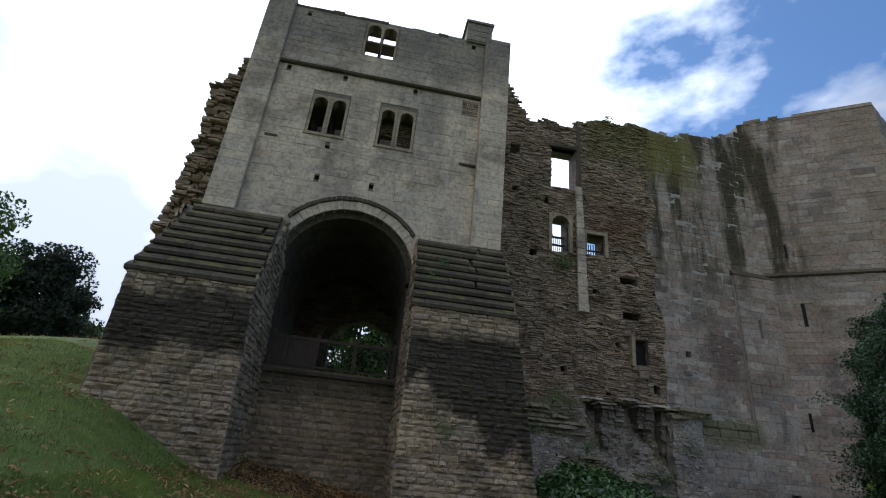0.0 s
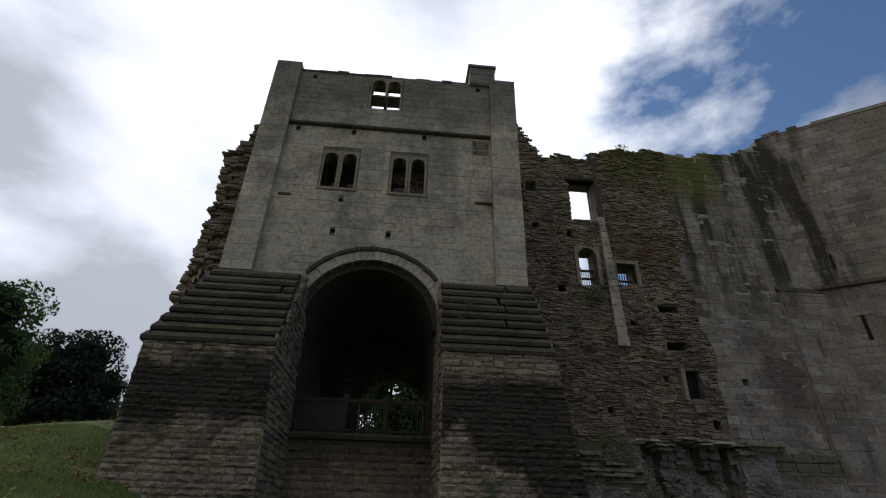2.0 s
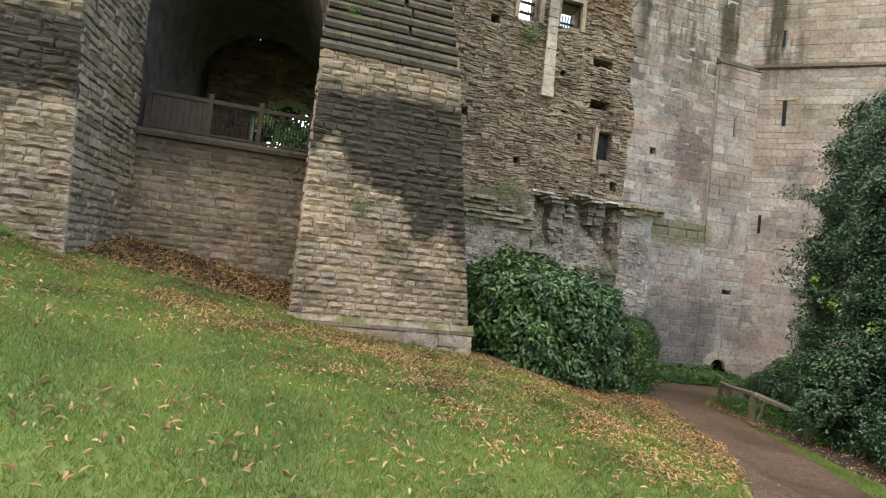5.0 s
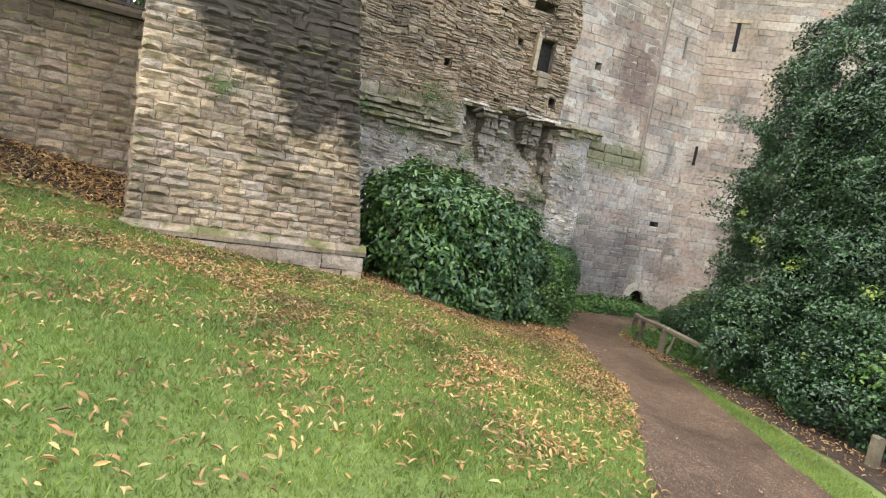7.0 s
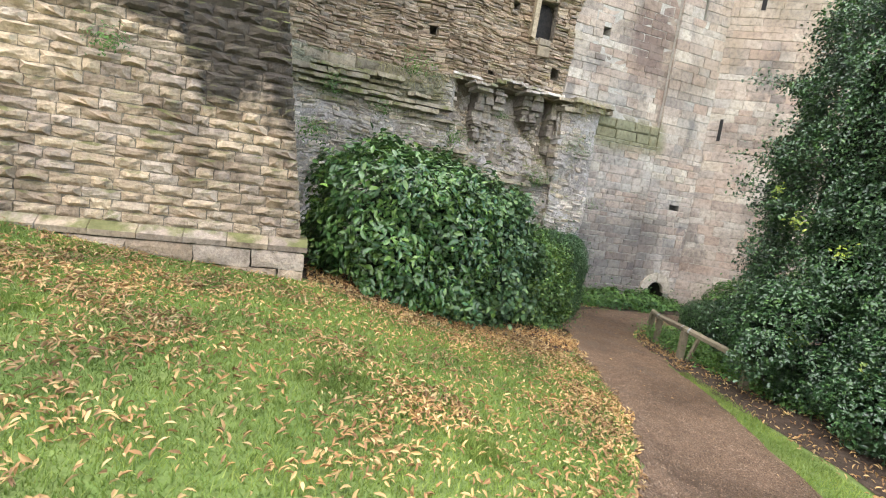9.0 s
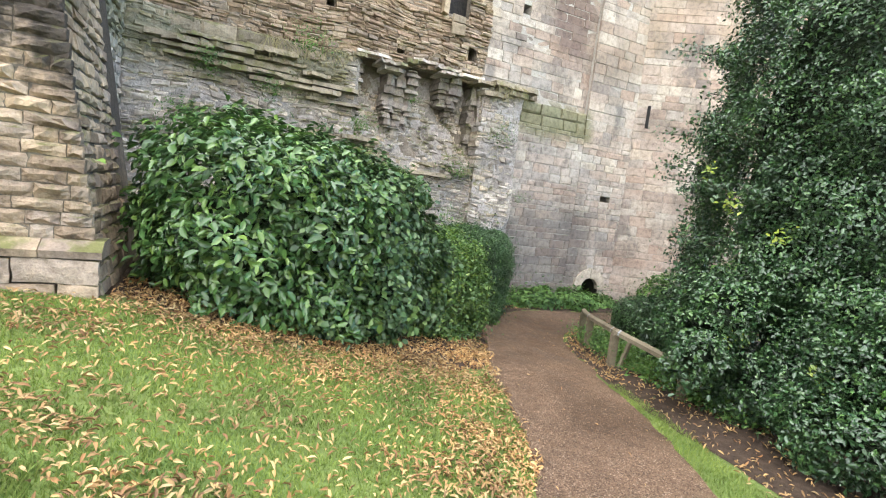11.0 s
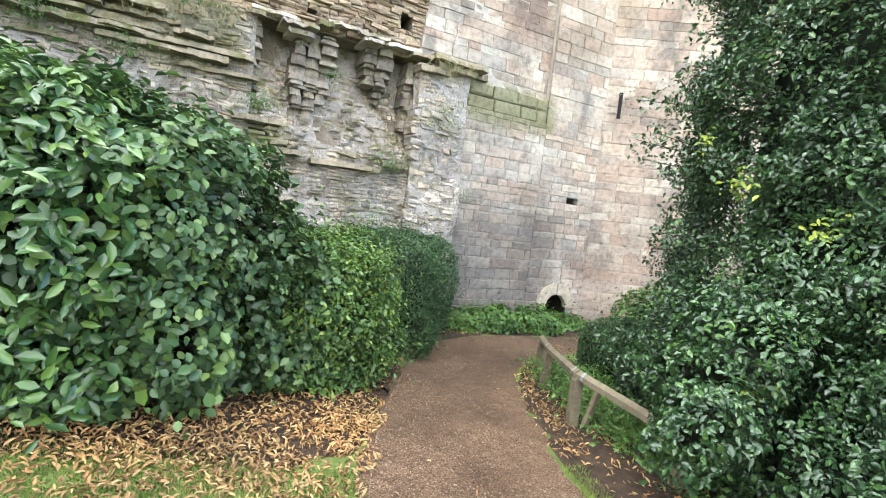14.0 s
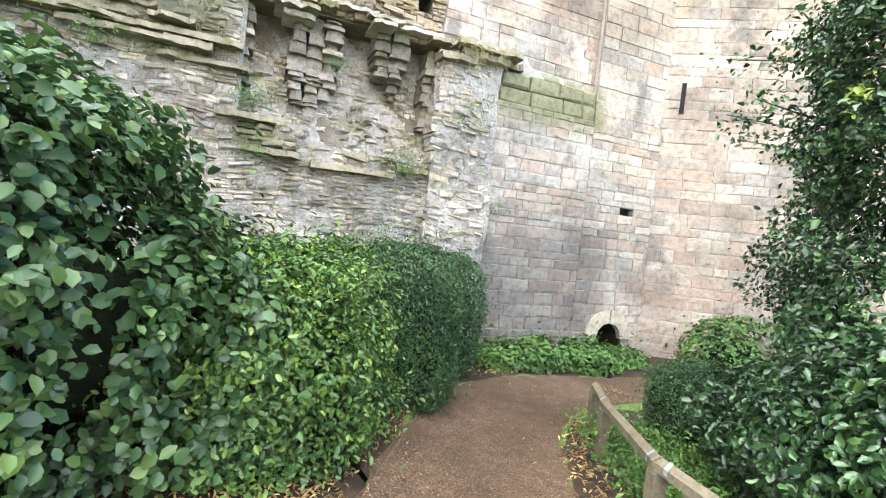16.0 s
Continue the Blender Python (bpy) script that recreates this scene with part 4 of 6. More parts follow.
# the broken chamber: a void in the wall's thickness whose back slopes out towards its foot
bm = bmesh.new()
prism(bm, [(17.66, 1.5), (17.72, 2.0), (18.12, 3.0), (18.22, 4.3), (18.6, 4.3), (18.6, 1.5)], 7.9, 11.8, lambda u, d, v: (d, u, v))
part("chamber_back_core", bm, M_RUBCORE, curtain)
bm = bmesh.new()
for x0, x1 in ((7.75, 8.14), (11.56, 11.9)):
    box(bm, x0, x1, WY + 0.02, 18.5, 1.4, 4.2)
box(bm, 7.8, 11.9, WY + 0.1, 18.5, 4.07, 4.25)
part("chamber_reveal", bm, M_RECESS_SHADE, curtain)


def back_face(u, d, v):
    y = np.interp(v, [1.6, 2.0, 3.0, 4.3], [17.60, 17.68, 18.08, 18.18])
    g = np.sin(u * 3.1 + v * 2.2 + 1) + 0.8 * np.sin(u * 5.2 - v * 3.9) + 0.6 * np.sin(u * 9.7 + v * 8.1)
    return u + 0 * g, y - d - 0.045 * g, v + 0.02 * g


part("chamber_mortar", smeared("chamber_mortar", 8.1, 11.6, 1.55, 4.1, back_face), None, curtain)
rects = [r for r in lay(8.15, 11.55, 1.6, 3.45, (0.06, 0.16), (0.1, 0.32), 131) if pick.random() < 0.72]
single_blocks("chamber_stone", rects, lambda u, v: pose(*[float(k) for k in back_face(u, 0.0, v)], 8 * noise.noise((u * 3, v * 3, 9)), 14 * noise.noise((u * 1.7, v * 1.9, 1)), 10 * noise.noise((u * 2.1, v * 2.3, 6))), M_RUBBLE_ONE, curtain, 132, 0.07, 0.0)


def stub(x0, x1, z0, z1, y0, seed):
    """A hanging lump of masonry: a core that thins downwards, faced with uneven stones on three sides."""
    rngs = random.Random(seed)
    bm = bmesh.new()
    c = (x0 + x1) / 2
    z = z0
    while z < z1 - 0.01:
        h = min(rngs.uniform(0.05, 0.2), z1 - z)
        f = (z - z0) / (z1 - z0)
        k = 0.72 + 0.28 * min(1.0, f * 2.0) + rngs.uniform(-0.06, 0.06)
        n = 2 if (x1 - x0) * k > 0.35 else 1
        for i in range(n):
            a = c + (x1 - x0) * k * (i / n - 0.5) + rngs.uniform(-0.04, 0.04)
            b = c + (x1 - x0) * k * ((i + 1) / n - 0.5) + rngs.uniform(-0.05, 0.05)
            yf = y0 + 0.25 * (1 - f) + rngs.uniform(-0.1, 0.1)
            e = [rngs.uniform(-0.02, 0.02) for _ in range(8)]
            lo = [bm.verts.new(p) for p in ((a + e[0], yf + 0.03, z), ((a + b) / 2, yf - 0.02 + e[1], z + e[6] * 0.5), (b + e[2], yf + 0.04, z), (b - 0.02, 18.3, z), (a + 0.02, 18.3, z))]
            up = [bm.verts.new(p) for p in ((a + 0.02 + e[3], yf + 0.05, z + h), ((a + b) / 2 + e[7], yf + e[4], z + h), (b - 0.02 + e[5], yf + 0.05, z + h), (b - 0.02, 18.3, z + h), (a + 0.02, 18.3, z + h))]
            bm.faces.new(lo[::-1])
            bm.faces.new(up)
            for q in range(5):
                bm.faces.new((lo[q], lo[(q + 1) % 5], up[(q + 1) % 5], up[q]))
        z += h
    part("rubble_stub", bm, M_STUB, curtain)


stub(8.92, 9.5, 2.2, 4.02, 17.45, 1)
stub(9.46, 9.76, 2.7, 4.0, 17.4, 2)
stub(10.33, 10.98, 3.3, 4.1, 17.32, 3)
stub(10.7, 10.95, 2.95, 3.4, 17.62, 4)
stub(8.1, 8.34, 1.9, 4.0, 17.5, 5)
stub(11.36, 11.62, 1.9, 4.0, 17.5, 6)
# mossy lumps left standing in the chamber's foot
for x0, x1, z0, z1, y0, sd in ((8.2, 8.75, 1.72, 2.15, 17.33, 141), (8.6, 9.15, 1.68, 1.92, 17.28, 142), (10.0, 11.5, 1.68, 1.8, 17.32, 143)):
    rects = lay(x0, x1, z0, z1, (0.09, 0.14), (0.18, 0.4), sd)
    part("mossy_lump", stones("mossy_lump", rects, facing_south(y0), M_MOSSY, sd, (-0.05, 0.05), 0.004, 0.03, 0.02, 0.35), None, curtain)

# ---- corner turret ----
turret = tagged(empty("wall_turret", 19, 16, -1.7), "polygonal corner turret of large pinkish buff blocks", "turret", kind="structure")
TA, TB, TC, TD, TE = (17.3, 17.2), (21.4, 14.45), (25.8, 16.6), (26.1, 21.5), (20, 23)
bm = bmesh.new()
vs = [[bm.verts.new((*p, z)) for p in ((16.83, 17.52), TB, TC, TD, TE)] for z in (-2.4, 18.55)]
for i in range(5):
    bm.faces.new((vs[0][i], vs[0][(i + 1) % 5], vs[1][(i + 1) % 5], vs[1][i]))
bm.faces.new(vs[1])
part("core", bm, M_LIME, turret)
L1 = math.hypot(TB[0] - TA[0], TB[1] - TA[1])
L2 = math.hypot(TC[0] - TB[0], TC[1] - TB[1])
f1 = facing(*TA, *TB)
rects = lay(-0.26, L1, -2.0, 6.0, (0.17, 0.34), (0.3, 0.8), 89)
TURN_F = math.degrees(math.atan2(TB[1] - TA[1], TB[0] - TA[0]))
single_blocks("block", rects, lambda u, v: pose(*f1(u, 0.002, v), 0, 0, TURN_F), M_TURRET_ONE, turret, 90, 0.035, 0.005, True)
rects = lay(-0.54, L1, 6.0, 18.6, (0.17, 0.36), (0.3, 0.95), 81)
part("south_face", stones("south_face", rects, f1, M_TURRET, 82, (0.005, 0.02), 0.003, 0.006, 0.004), None, turret)
rects = lay(0, L2, -2.0, 18.6, (0.17, 0.36), (0.3, 0.95), 83)
part("east_face", stones("east_face", rects, facing(*TB, *TC), M_TURRET, 84, (0.005, 0.02), 0.003, 0.006, 0.004), None, turret)
bm = bmesh.new()
prism(bm, [(0, 10.2), (0.1, 10.28), (0.02, 10.42), (-0.05, 10.42), (-0.05, 10.2)], -0.5, L1 + 0.1, lambda u, d, v: f1(d, u, v))
part("string_course", bm, M_STEP, turret)

pier = tagged(empty("wall_pier", 16.4, 17.3, -1.7), "flat pale stone pier with a slit and drain arch at its foot", "pier", kind="structure")
bm = bmesh.new()
columns(bm, 15.21, 17.6, -2.3, lambda u: 10.1, 17.332, 17.6, [(16.04, 16.13, 7.4, 8.17), NICHE, DRAIN], 0.25)
part("core", bm, M_LIME, pier)
P_HOLES = [arch_hole(DRAIN_X, DRAIN_Z, 0.66, -3), rect_hole(16.04, 16.13, 7.4, 8.17), rect_hole(*NICHE)]
rects = lay(15.2, 17.5, -2.0, 3.3, (0.13, 0.3), (0.25, 0.75), 87, holes=P_HOLES)
single_blocks("block", rects, lambda u, v: pose(u, 17.332, v), M_TURRET_ONE, pier, 88, 0.05, 0.006, True)
rects = lay(15.2, 17.5, 3.3, 10.1, (0.17, 0.36), (0.3, 0.95), 85, holes=P_HOLES)
part("block_facing", stones("block_facing", rects, facing_south(17.33), M_TURRET, 86, (0.0, 0.02), 0.003, 0.007, 0.005), None, pier)
ring("drain_voussoir", 0.36, 0.67, 17.27, 17.4, 6, M_DRAIN, pier, (0, 180), DRAIN_X, DRAIN_Z)
bm = bmesh.new()
for i in range(10):
    a0, a1 = math.pi * i / 10, math.pi * (i + 1) / 10
    prism(bm, [(DRAIN_X + r * math.cos(a), DRAIN_Z + r * math.sin(a)) for r, a in ((0.35, a0), (0.4, a0), (0.4, a1), (0.35, a1))], 17.41, 18.2)
for sx in (-0.4, 0.35):
    box(bm, DRAIN_X + sx, DRAIN_X + sx + 0.05, 17.3, 18.2, -2.3, DRAIN_Z)
part("drain_shade_lining", bm, M_DRAIN_SHADE, pier)
bm = bmesh.new()
prism(bm, [(17.28, 10.1), (17.5, 10.4), (17.5, 10.1)], 15.15, 17.6, lambda u, d, v: (d, u, v))
part("sloped_cap", bm, M_STEP, pier)


# ---- foliage ----
def leaf_cloud(name, P, Nn, size, mat, seed, fold=0.25, aspect=0.45, droop=0.3, scatter=0.6):
    """Folded leaves at points P, roughly facing along Nn."""
    rng = np.random.default_rng(seed)
    n = len(P)
    nr = Nn + rng.normal(0, scatter, (n, 3))
    nr /= np.linalg.norm(nr, axis=1)[:, None]
    t = rng.normal(0, 1, (n, 3)) + np.array((0, 0, -droop * 2))
    t -= nr * np.sum(t * nr, axis=1)[:, None]
    t /= np.linalg.norm(t, axis=1)[:, None] + 1e-9
    s = np.cross(nr, t)
    l = size * rng.uniform(0.6, 1.25, n)[:, None]
    w = l * aspect
    a = P - t * l * 0.5
    m1, m2 = P - t * l * 0.12, P + t * l * 0.22
    tip = P + t * l * 0.5 - nr * l * 0.12
    up = nr * w * fold
    V = np.stack((a, m1 + s * w * 0.5 + up, m2 + s * w * 0.42 + up, tip, m2 - s * w * 0.42 + up, m1 - s * w * 0.5 + up, m1, m2), 1).reshape(-1, 3)
    base = np.arange(n)[:, None] * 8
    F = []
    for f in ((0, 6, 1), (0, 5, 6)):
        F += (base + np.array(f)).tolist()
    for f in ((6, 7, 2, 1), (6, 5, 4, 7)):
        F += (base + np.array(f)).tolist()
    for f in ((7, 3, 2), (7, 4, 3)):
        F += (base + np.array(f)).tolist()
    return mesh_of(name, V.tolist(), F, mat, True)


def leaf_lite(name, P, Nn, size, mat, seed, fold=0.25, aspect=0.5, droop=0.3, scatter=0.8):
    """Small leaves, each folded once along its rib."""
    rng = np.random.default_rng(seed)
    n = len(P)
    nr = Nn + rng.normal(0, scatter, (n, 3))
    nr /= np.linalg.norm(nr, axis=1)[:, None]
    t = rng.normal(0, 1, (n, 3)) + np.array((0, 0, -droop * 2))
    t -= nr * np.sum(t * nr, axis=1)[:, None]
    t /= np.linalg.norm(t, axis=1)[:, None] + 1e-9
    s = np.cross(nr, t)
    l = size * rng.uniform(0.6, 1.3, n)[:, None]
    up = nr * l * aspect * fold
    V = np.stack((P - t * l * 0.5, P + s * l * aspect * 0.5 + up, P + t * l * 0.5, P - s * l * aspect * 0.5 + up), 1).reshape(-1, 3)
    base = np.arange(n)[:, None] * 4
    return mesh_of(name, V.tolist(), (base + np.array((0, 1, 2))).tolist() + (base + np.array((0, 2, 3))).tolist(), mat)


def leaf_oval(name, P, Nn, size, mat, seed, fold=0.12, aspect=0.55, droop=0.3, scatter=0.35, sky=0.5, wave=0.0):
    """Oval pointed leaves that turn their upper sides to the light and hang their tips outwards and down."""
    rng = np.random.default_rng(seed)
    n = len(P)
    nr = Nn * 0.75 + np.array((0, 0, sky)) + rng.normal(0, scatter, (n, 3))
    nr /= np.linalg.norm(nr, axis=1)[:, None]
    t = Nn * 0.5 + rng.normal(0, 0.9, (n, 3)) + np.array((0, 0, -droop * 1.2))
    t -= nr * np.sum(t * nr, axis=1)[:, None]
    t /= np.linalg.norm(t, axis=1)[:, None] + 1e-9
    s = np.cross(nr, t)
    l = size * rng.uniform(0.55, 1.25, n)[:, None]
    w = l * aspect * rng.uniform(0.85, 1.15, n)[:, None]
    up = nr * w * fold
    wv = nr * w * wave
    V = np.stack((P - t * l * 0.5, P - t * l * 0.2 + s * w * 0.43 + up + wv, P + t * l * 0.18 + s * w * 0.45 + up - wv, P + t * l * 0.5 - nr * l * 0.14, P + t * l * 0.18 - s * w * 0.45 + up + wv, P - t * l * 0.2 - s * w * 0.43 + up - wv), 1).reshape(-1, 3)
    base = np.arange(n)[:, None] * 6
    F = (base + np.array((0, 1, 2))).tolist() + (base + np.array((0, 2, 3))).tolist() + (base + np.array((0, 3, 4))).tolist() + (base + np.array((0, 4, 5))).tolist()
    return mesh_of(name, V.tolist(), F, mat, True)


def clumps(x, k):
    """Sprays and hollows about 1/k metres across, from 0 (hollow) to 1 (spray)."""
    a, b, c = x[:, 0] * k, x[:, 1] * k, x[:, 2] * k
    g = np.sin(a * 2.1 + 1.3 * np.sin(b * 1.7 + c)) + np.sin(b * 2.3 + 1.1 * np.sin(c * 1.9 + a * 1.3)) + np.sin(c * 2.7 + 1.2 * np.sin(a * 2.0 - b))
    return np.clip(0.5 + g / 4.2, 0, 1)


def blob_points(blobs, n, seed, depth=0.25, rough=0.1, freq=1.6, floor=True, front=None, hollow=0.0, spray_size=3.0):
    """Points and normals near the outside of a union of rounded boxes (cx, cy, cz, rx, ry, rz, power)."""
    rng = np.random.default_rng(seed)
    area = np.array([b[3] * b[4] + b[3] * b[5] + b[4] * b[5] for b in blobs])
    P, Q = [], []
    for b, k in zip(blobs, (n * area / area.sum()).astype(int)):
        c, r, pw = np.array(b[:3]), np.array(b[3:6]), b[6]
        d = rng.normal(0, 1, (k, 3)) * r
        q = d / r
        s = np.sum(np.abs(q) ** pw, axis=1) ** (-1 / pw)
        lump = clumps(d / np.linalg.norm(d, axis=1)[:, None] * 2 + c, freq * 0.4) * 2 - 1
        x = d * s[:, None] * (1 + rough * lump)[:, None]
        nm = np.sign(x) * np.abs(x / r) ** (pw - 1) / r
        nm /= np.linalg.norm(nm, axis=1)[:, None] + 1e-9
        x = c + x
        keep = np.ones(k, bool)
        for o in blobs:
            if o is not b:
                keep &= np.sum(np.abs((x - np.array(o[:3])) / (np.array(o[3:6]) * 0.96)) ** o[6], axis=1) > 1
        cl = clumps(x, spray_size) * 0.7 + clumps(x + 5.0, spray_size * 2.7) * 0.3
        x = x - nm * (rng.uniform(0, 1, k) ** 1.4 * depth + hollow * ((1 - cl) ** 2 * 1.3 - 0.9 * cl ** 3) - 0.09 * rng.exponential(1, k) * (rng.uniform(0, 1, k) < 0.12))[:, None]
        if front is not None:
            keep &= (nm @ np.array(front) > -0.25) | (rng.uniform(0, 1, k) < 0.15)
        if floor:
            keep &= x[:, 2] > height(x[:, 0], x[:, 1]) + 0.03
        P.append(x[keep])
        Q.append(nm[keep])
    return np.concatenate(P), np.concatenate(Q)


def blob_core(blobs, shrink=0.8):
    bm = bmesh.new()
    for cx, cy, cz, rx, ry, rz, pw in blobs:
        g = bmesh.ops.create_icosphere(bm, subdivisions=3, radius=1)
        for v in g["verts"]:
            q = Vector(v.co)
            s = sum(abs(k) ** pw for k in q) ** (-1 / pw)
            k = 1 + 0.12 * noise.noise(q * 2.2)
            v.co = Vector((cx + q.x * s * rx * shrink * k, cy + q.y * s * ry * shrink * k, cz + q.z * s * rz * shrink * k))
    return bm


def bush(name, label, blobs, n, leaf, mat, seed, category="hedge", maker=leaf_cloud, shrink=0.8, **kw):
    x, y = blobs[0][0], blobs[0][1]
    thing = tagged(empty(name, x, y, h_at(x, y)), label, category)
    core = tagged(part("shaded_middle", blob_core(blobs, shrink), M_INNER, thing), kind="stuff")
    P, Q = blob_points(blobs, n, seed, **{k: v for k, v in kw.items() if k in ("depth", "rough", "freq", "front", "floor", "hollow", "spray_size")})
    lv = part("leaves", maker("leaves", P, Q, leaf, mat, seed + 1, **{k: v for k, v in kw.items() if k in ("fold", "aspect", "droop", "scatter", "sky", "wave")}), None, thing)
    tagged(lv, kind="stuff")
    return thing



# ---- tower: upper details ----
bm = bmesh.new()
columns(bm, -4.9, 3.4, 9.5, ragged(lambda u: 14.6, 0.5, 1.2, 9.0), 17.4, 18.4, (), 0.3)
part("rear_wall", bm, M_CORE, tower)
bm = bmesh.new()
box(bm, -4.85, -4.2, 14.4, 17.5, 9.5, 14.6)
box(bm, 2.7, 3.4, 14.4, 17.5, 9.5, 14.9)
part("upper_side_wall", bm, M_CORE, tower)
rng = random.Random(8)
x = -4.12
while x < 2.5:
    w = rng.uniform(0.5, 0.95)
    bm = bmesh.new()
    prism(bm, [(12.95, 12.84), (12.83, 12.88), (12.81, 12.95), (12.95, 13.02)], x + 0.005, min(x + w, 2.56), lambda u, d, v: (d, u, v))
    part("string_course", bm, M_STEP, tower)
    x += w
x = -4.98
while x < 3.3:
    w = rng.uniform(0.3, 0.7)
    if not 1.7 < x < 2.6:
        bm = bmesh.new()
        e = rng.uniform(-0.02, 0.06)
        box(bm, x + 0.005, min(x + w, 3.44), 12.9 + rng.uniform(0, 0.03), 13.6, 15.4, 15.5 + e)
        part("coping_stone", bm, M_STEP, tower)
    x += w
rects = lay(1.86, 2.79, 15.45, 16.28, (0.2, 0.24), (0.3, 0.5), 15)
part("stack", stones("stack", rects, facing_south(12.82), M_ASHLAR, 16, (0, 0.012), 0.005, 0.01, 0.004), None, tower)
bm = bmesh.new()
box(bm, 1.87, 2.78, 12.84, 13.7, 15.4, 16.28)
box(bm, 1.8, 2.84, 12.76, 13.76, 16.28, 16.38)
part("stack_core", bm, M_ASHLAR, tower)


def arched_light(parent, x0, x1, z0, z1, y0, y1, rim=0.09):
    """Jambs, sill and round head of one narrow light."""
    c, r = (x0 + x1) / 2, (x1 - x0) / 2
    zs = z1 - r * 0.9
    for a, b in ((x0 - rim, x0), (x1, x1 + rim)):
        bm = bmesh.new()
        box(bm, a, b, y0, y1, z0 - 0.05, zs)
        part("jamb", bm, M_DRESSED, parent)
    bm = bmesh.new()
    for i in range(10):
        k0, k1 = math.pi * (1 - i / 10), math.pi * (1 - (i + 1) / 10)
        pts = [(c + r * math.cos(k), zs + 0.95 * r * math.sin(k)) for k in (k0, k1)]
        prism(bm, [pts[0], pts[1], (pts[1][0], z1 + 0.1), (pts[0][0], z1 + 0.1)], y0, y1)
    box(bm, x0 - rim, x0 + 0.002, y0, y1, zs, z1 + 0.1)
    box(bm, x1 - 0.002, x1 + rim, y0, y1, zs, z1 + 0.1)
    part("head", bm, M_DRESSED, parent)


M_DRESSED = stone("dressed_stone", [(0.33, 0.27, 0.19), (0.38, 0.31, 0.22), (0.29, 0.245, 0.185)], 0.1, bump_strength=0.3)
for k, (a, b) in enumerate((LIGHTS[:2], LIGHTS[2:])):
    win = tagged(empty("window_%d" % (k + 1), (a[0] + b[1]) / 2, 12.9, a[2]), "twin round-headed stone window lights without glass", "window", kind="structure")
    for q in (a, b):
        arched_light(win, *q, 12.9, 13.3, 0.075)
    bm = bmesh.new()
    box(bm, a[0] - 0.12, b[1] + 0.12, 12.88, 13.3, a[2] - 0.14, a[2] - 0.051)
    part("sill", bm, M_DRESSED, win)
    if k == 0:
        for i in range(4):
            bm = bmesh.new()
            rod(bm, (a[0] + 0.08 + 0.085 * i, 13.5, a[2]), (a[0] + 0.08 + 0.085 * i, 13.5, a[2] + 0.55), 0.012)
            part("bar", bm, M_IRON, win)
    else:
        rects = lay(b[0], b[1], b[2], b[3], (0.07, 0.12), (0.12, 0.3), 18)
        part("blocking", stones("blocking", rects, facing_south(13.5), M_RUBBLE, 19, (0, 0.04), 0.008, 0.02, 0.006, 0.2), None, win)
        rects = lay(a[0], a[1], a[2] + 0.75, a[3], (0.07, 0.12), (0.12, 0.3), 28)
        part("blocking", stones("blocking", rects, facing_south(13.55), M_RUBBLE, 29, (0, 0.04), 0.008, 0.02, 0.006, 0.2), None, win)
win = tagged(empty("window_3", -1.1, 12.95, 13.85), "four-light mullioned stone window open to the sky", "window", kind="structure")
for q in TOPWIN[:2]:
    for a, b in ((q[0] - 0.07, q[0]), (q[1], q[1] + 0.07)):
        bm = bmesh.new()
        box(bm, a + 0.001, b - 0.001, 12.91, 13.25, q[2], q[3])
        part("jamb", bm, M_DRESSED, win)
for q in TOPWIN[2:]:
    arched_light(win, *q, 12.905, 13.25, 0.04)
bm = bmesh.new()
box(bm, -1.68, -0.52, 12.9, 13.26, 14.452, 14.495)
part("transom", bm, M_DRESSED, win)
# patched stone beside the east pilaster
rects = lay(1.95, 2.5, 12.15, 12.75, (0.07, 0.1), (0.15, 0.3), 31)
part("rubble_patch", stones("rubble_patch", rects, facing_south(12.915), M_RUBBLE, 32, (0.0, 0.02), 0.006, 0.015, 0.005), None, tower)
bm = bmesh.new()
box(bm, 2.02, 2.56, 12.88, 12.95, 10.16, 10.24)
part("ledge", bm, M_STEP, tower)
bm = bmesh.new()
box(bm, -3.97, -3.6, 12.89, 12.95, 10.0, 10.07)
part("ledge", bm, M_STEP, tower)
# hood over the arch ring
ring("hood_stone", RO - 0.01, RO + 0.1, 12.84, 12.95, 28, M_STEP, tower, (38, 142))

# broken wall that stood against the tower's west side
west_xl = steps_of([(2.0, -6.0), (4.6, -6.1), (5.75, -6.45), (6.6, -6.5), (7.7, -6.36), (9.6, -6.28), (11.4, -6.23), (12.2, -6.3), (12.4, -5.95), (12.9, -5.8), (13.5, -5.55), (13.9, -5.2)])
stub = tagged(empty("wall_west_stub", -5.8, 14, 2.5), "ragged broken rubble wall end beside the gatehouse", "ruined wall", kind="structure")
wl = lambda v: west_xl(v) + 0.16 * noise.noise((0.3, math.floor(v * 5) * 1.3, 7.0))
rects = lay(0, 0, 2.0, 13.8, (0.09, 0.17), (0.18, 0.45), 33, left=wl, right=lambda v: -4.97)
part("rubble_face", stones("rubble_face", rects, facing_south(13.95), M_RUBBLE, 34, (-0.05, 0.2), 0.01, 0.04, 0.02, 0.5), None, stub)
bm = bmesh.new()
for i in range(58):
    z = 2.0 + 0.2 * i
    x0 = wl(z + 0.1) + 0.1
    if x0 < -5.1:
        box(bm, x0, -4.97, 14.2, 15.6, z, z + 0.2)
part("rubble_core", bm, M_RUBBLE, stub)

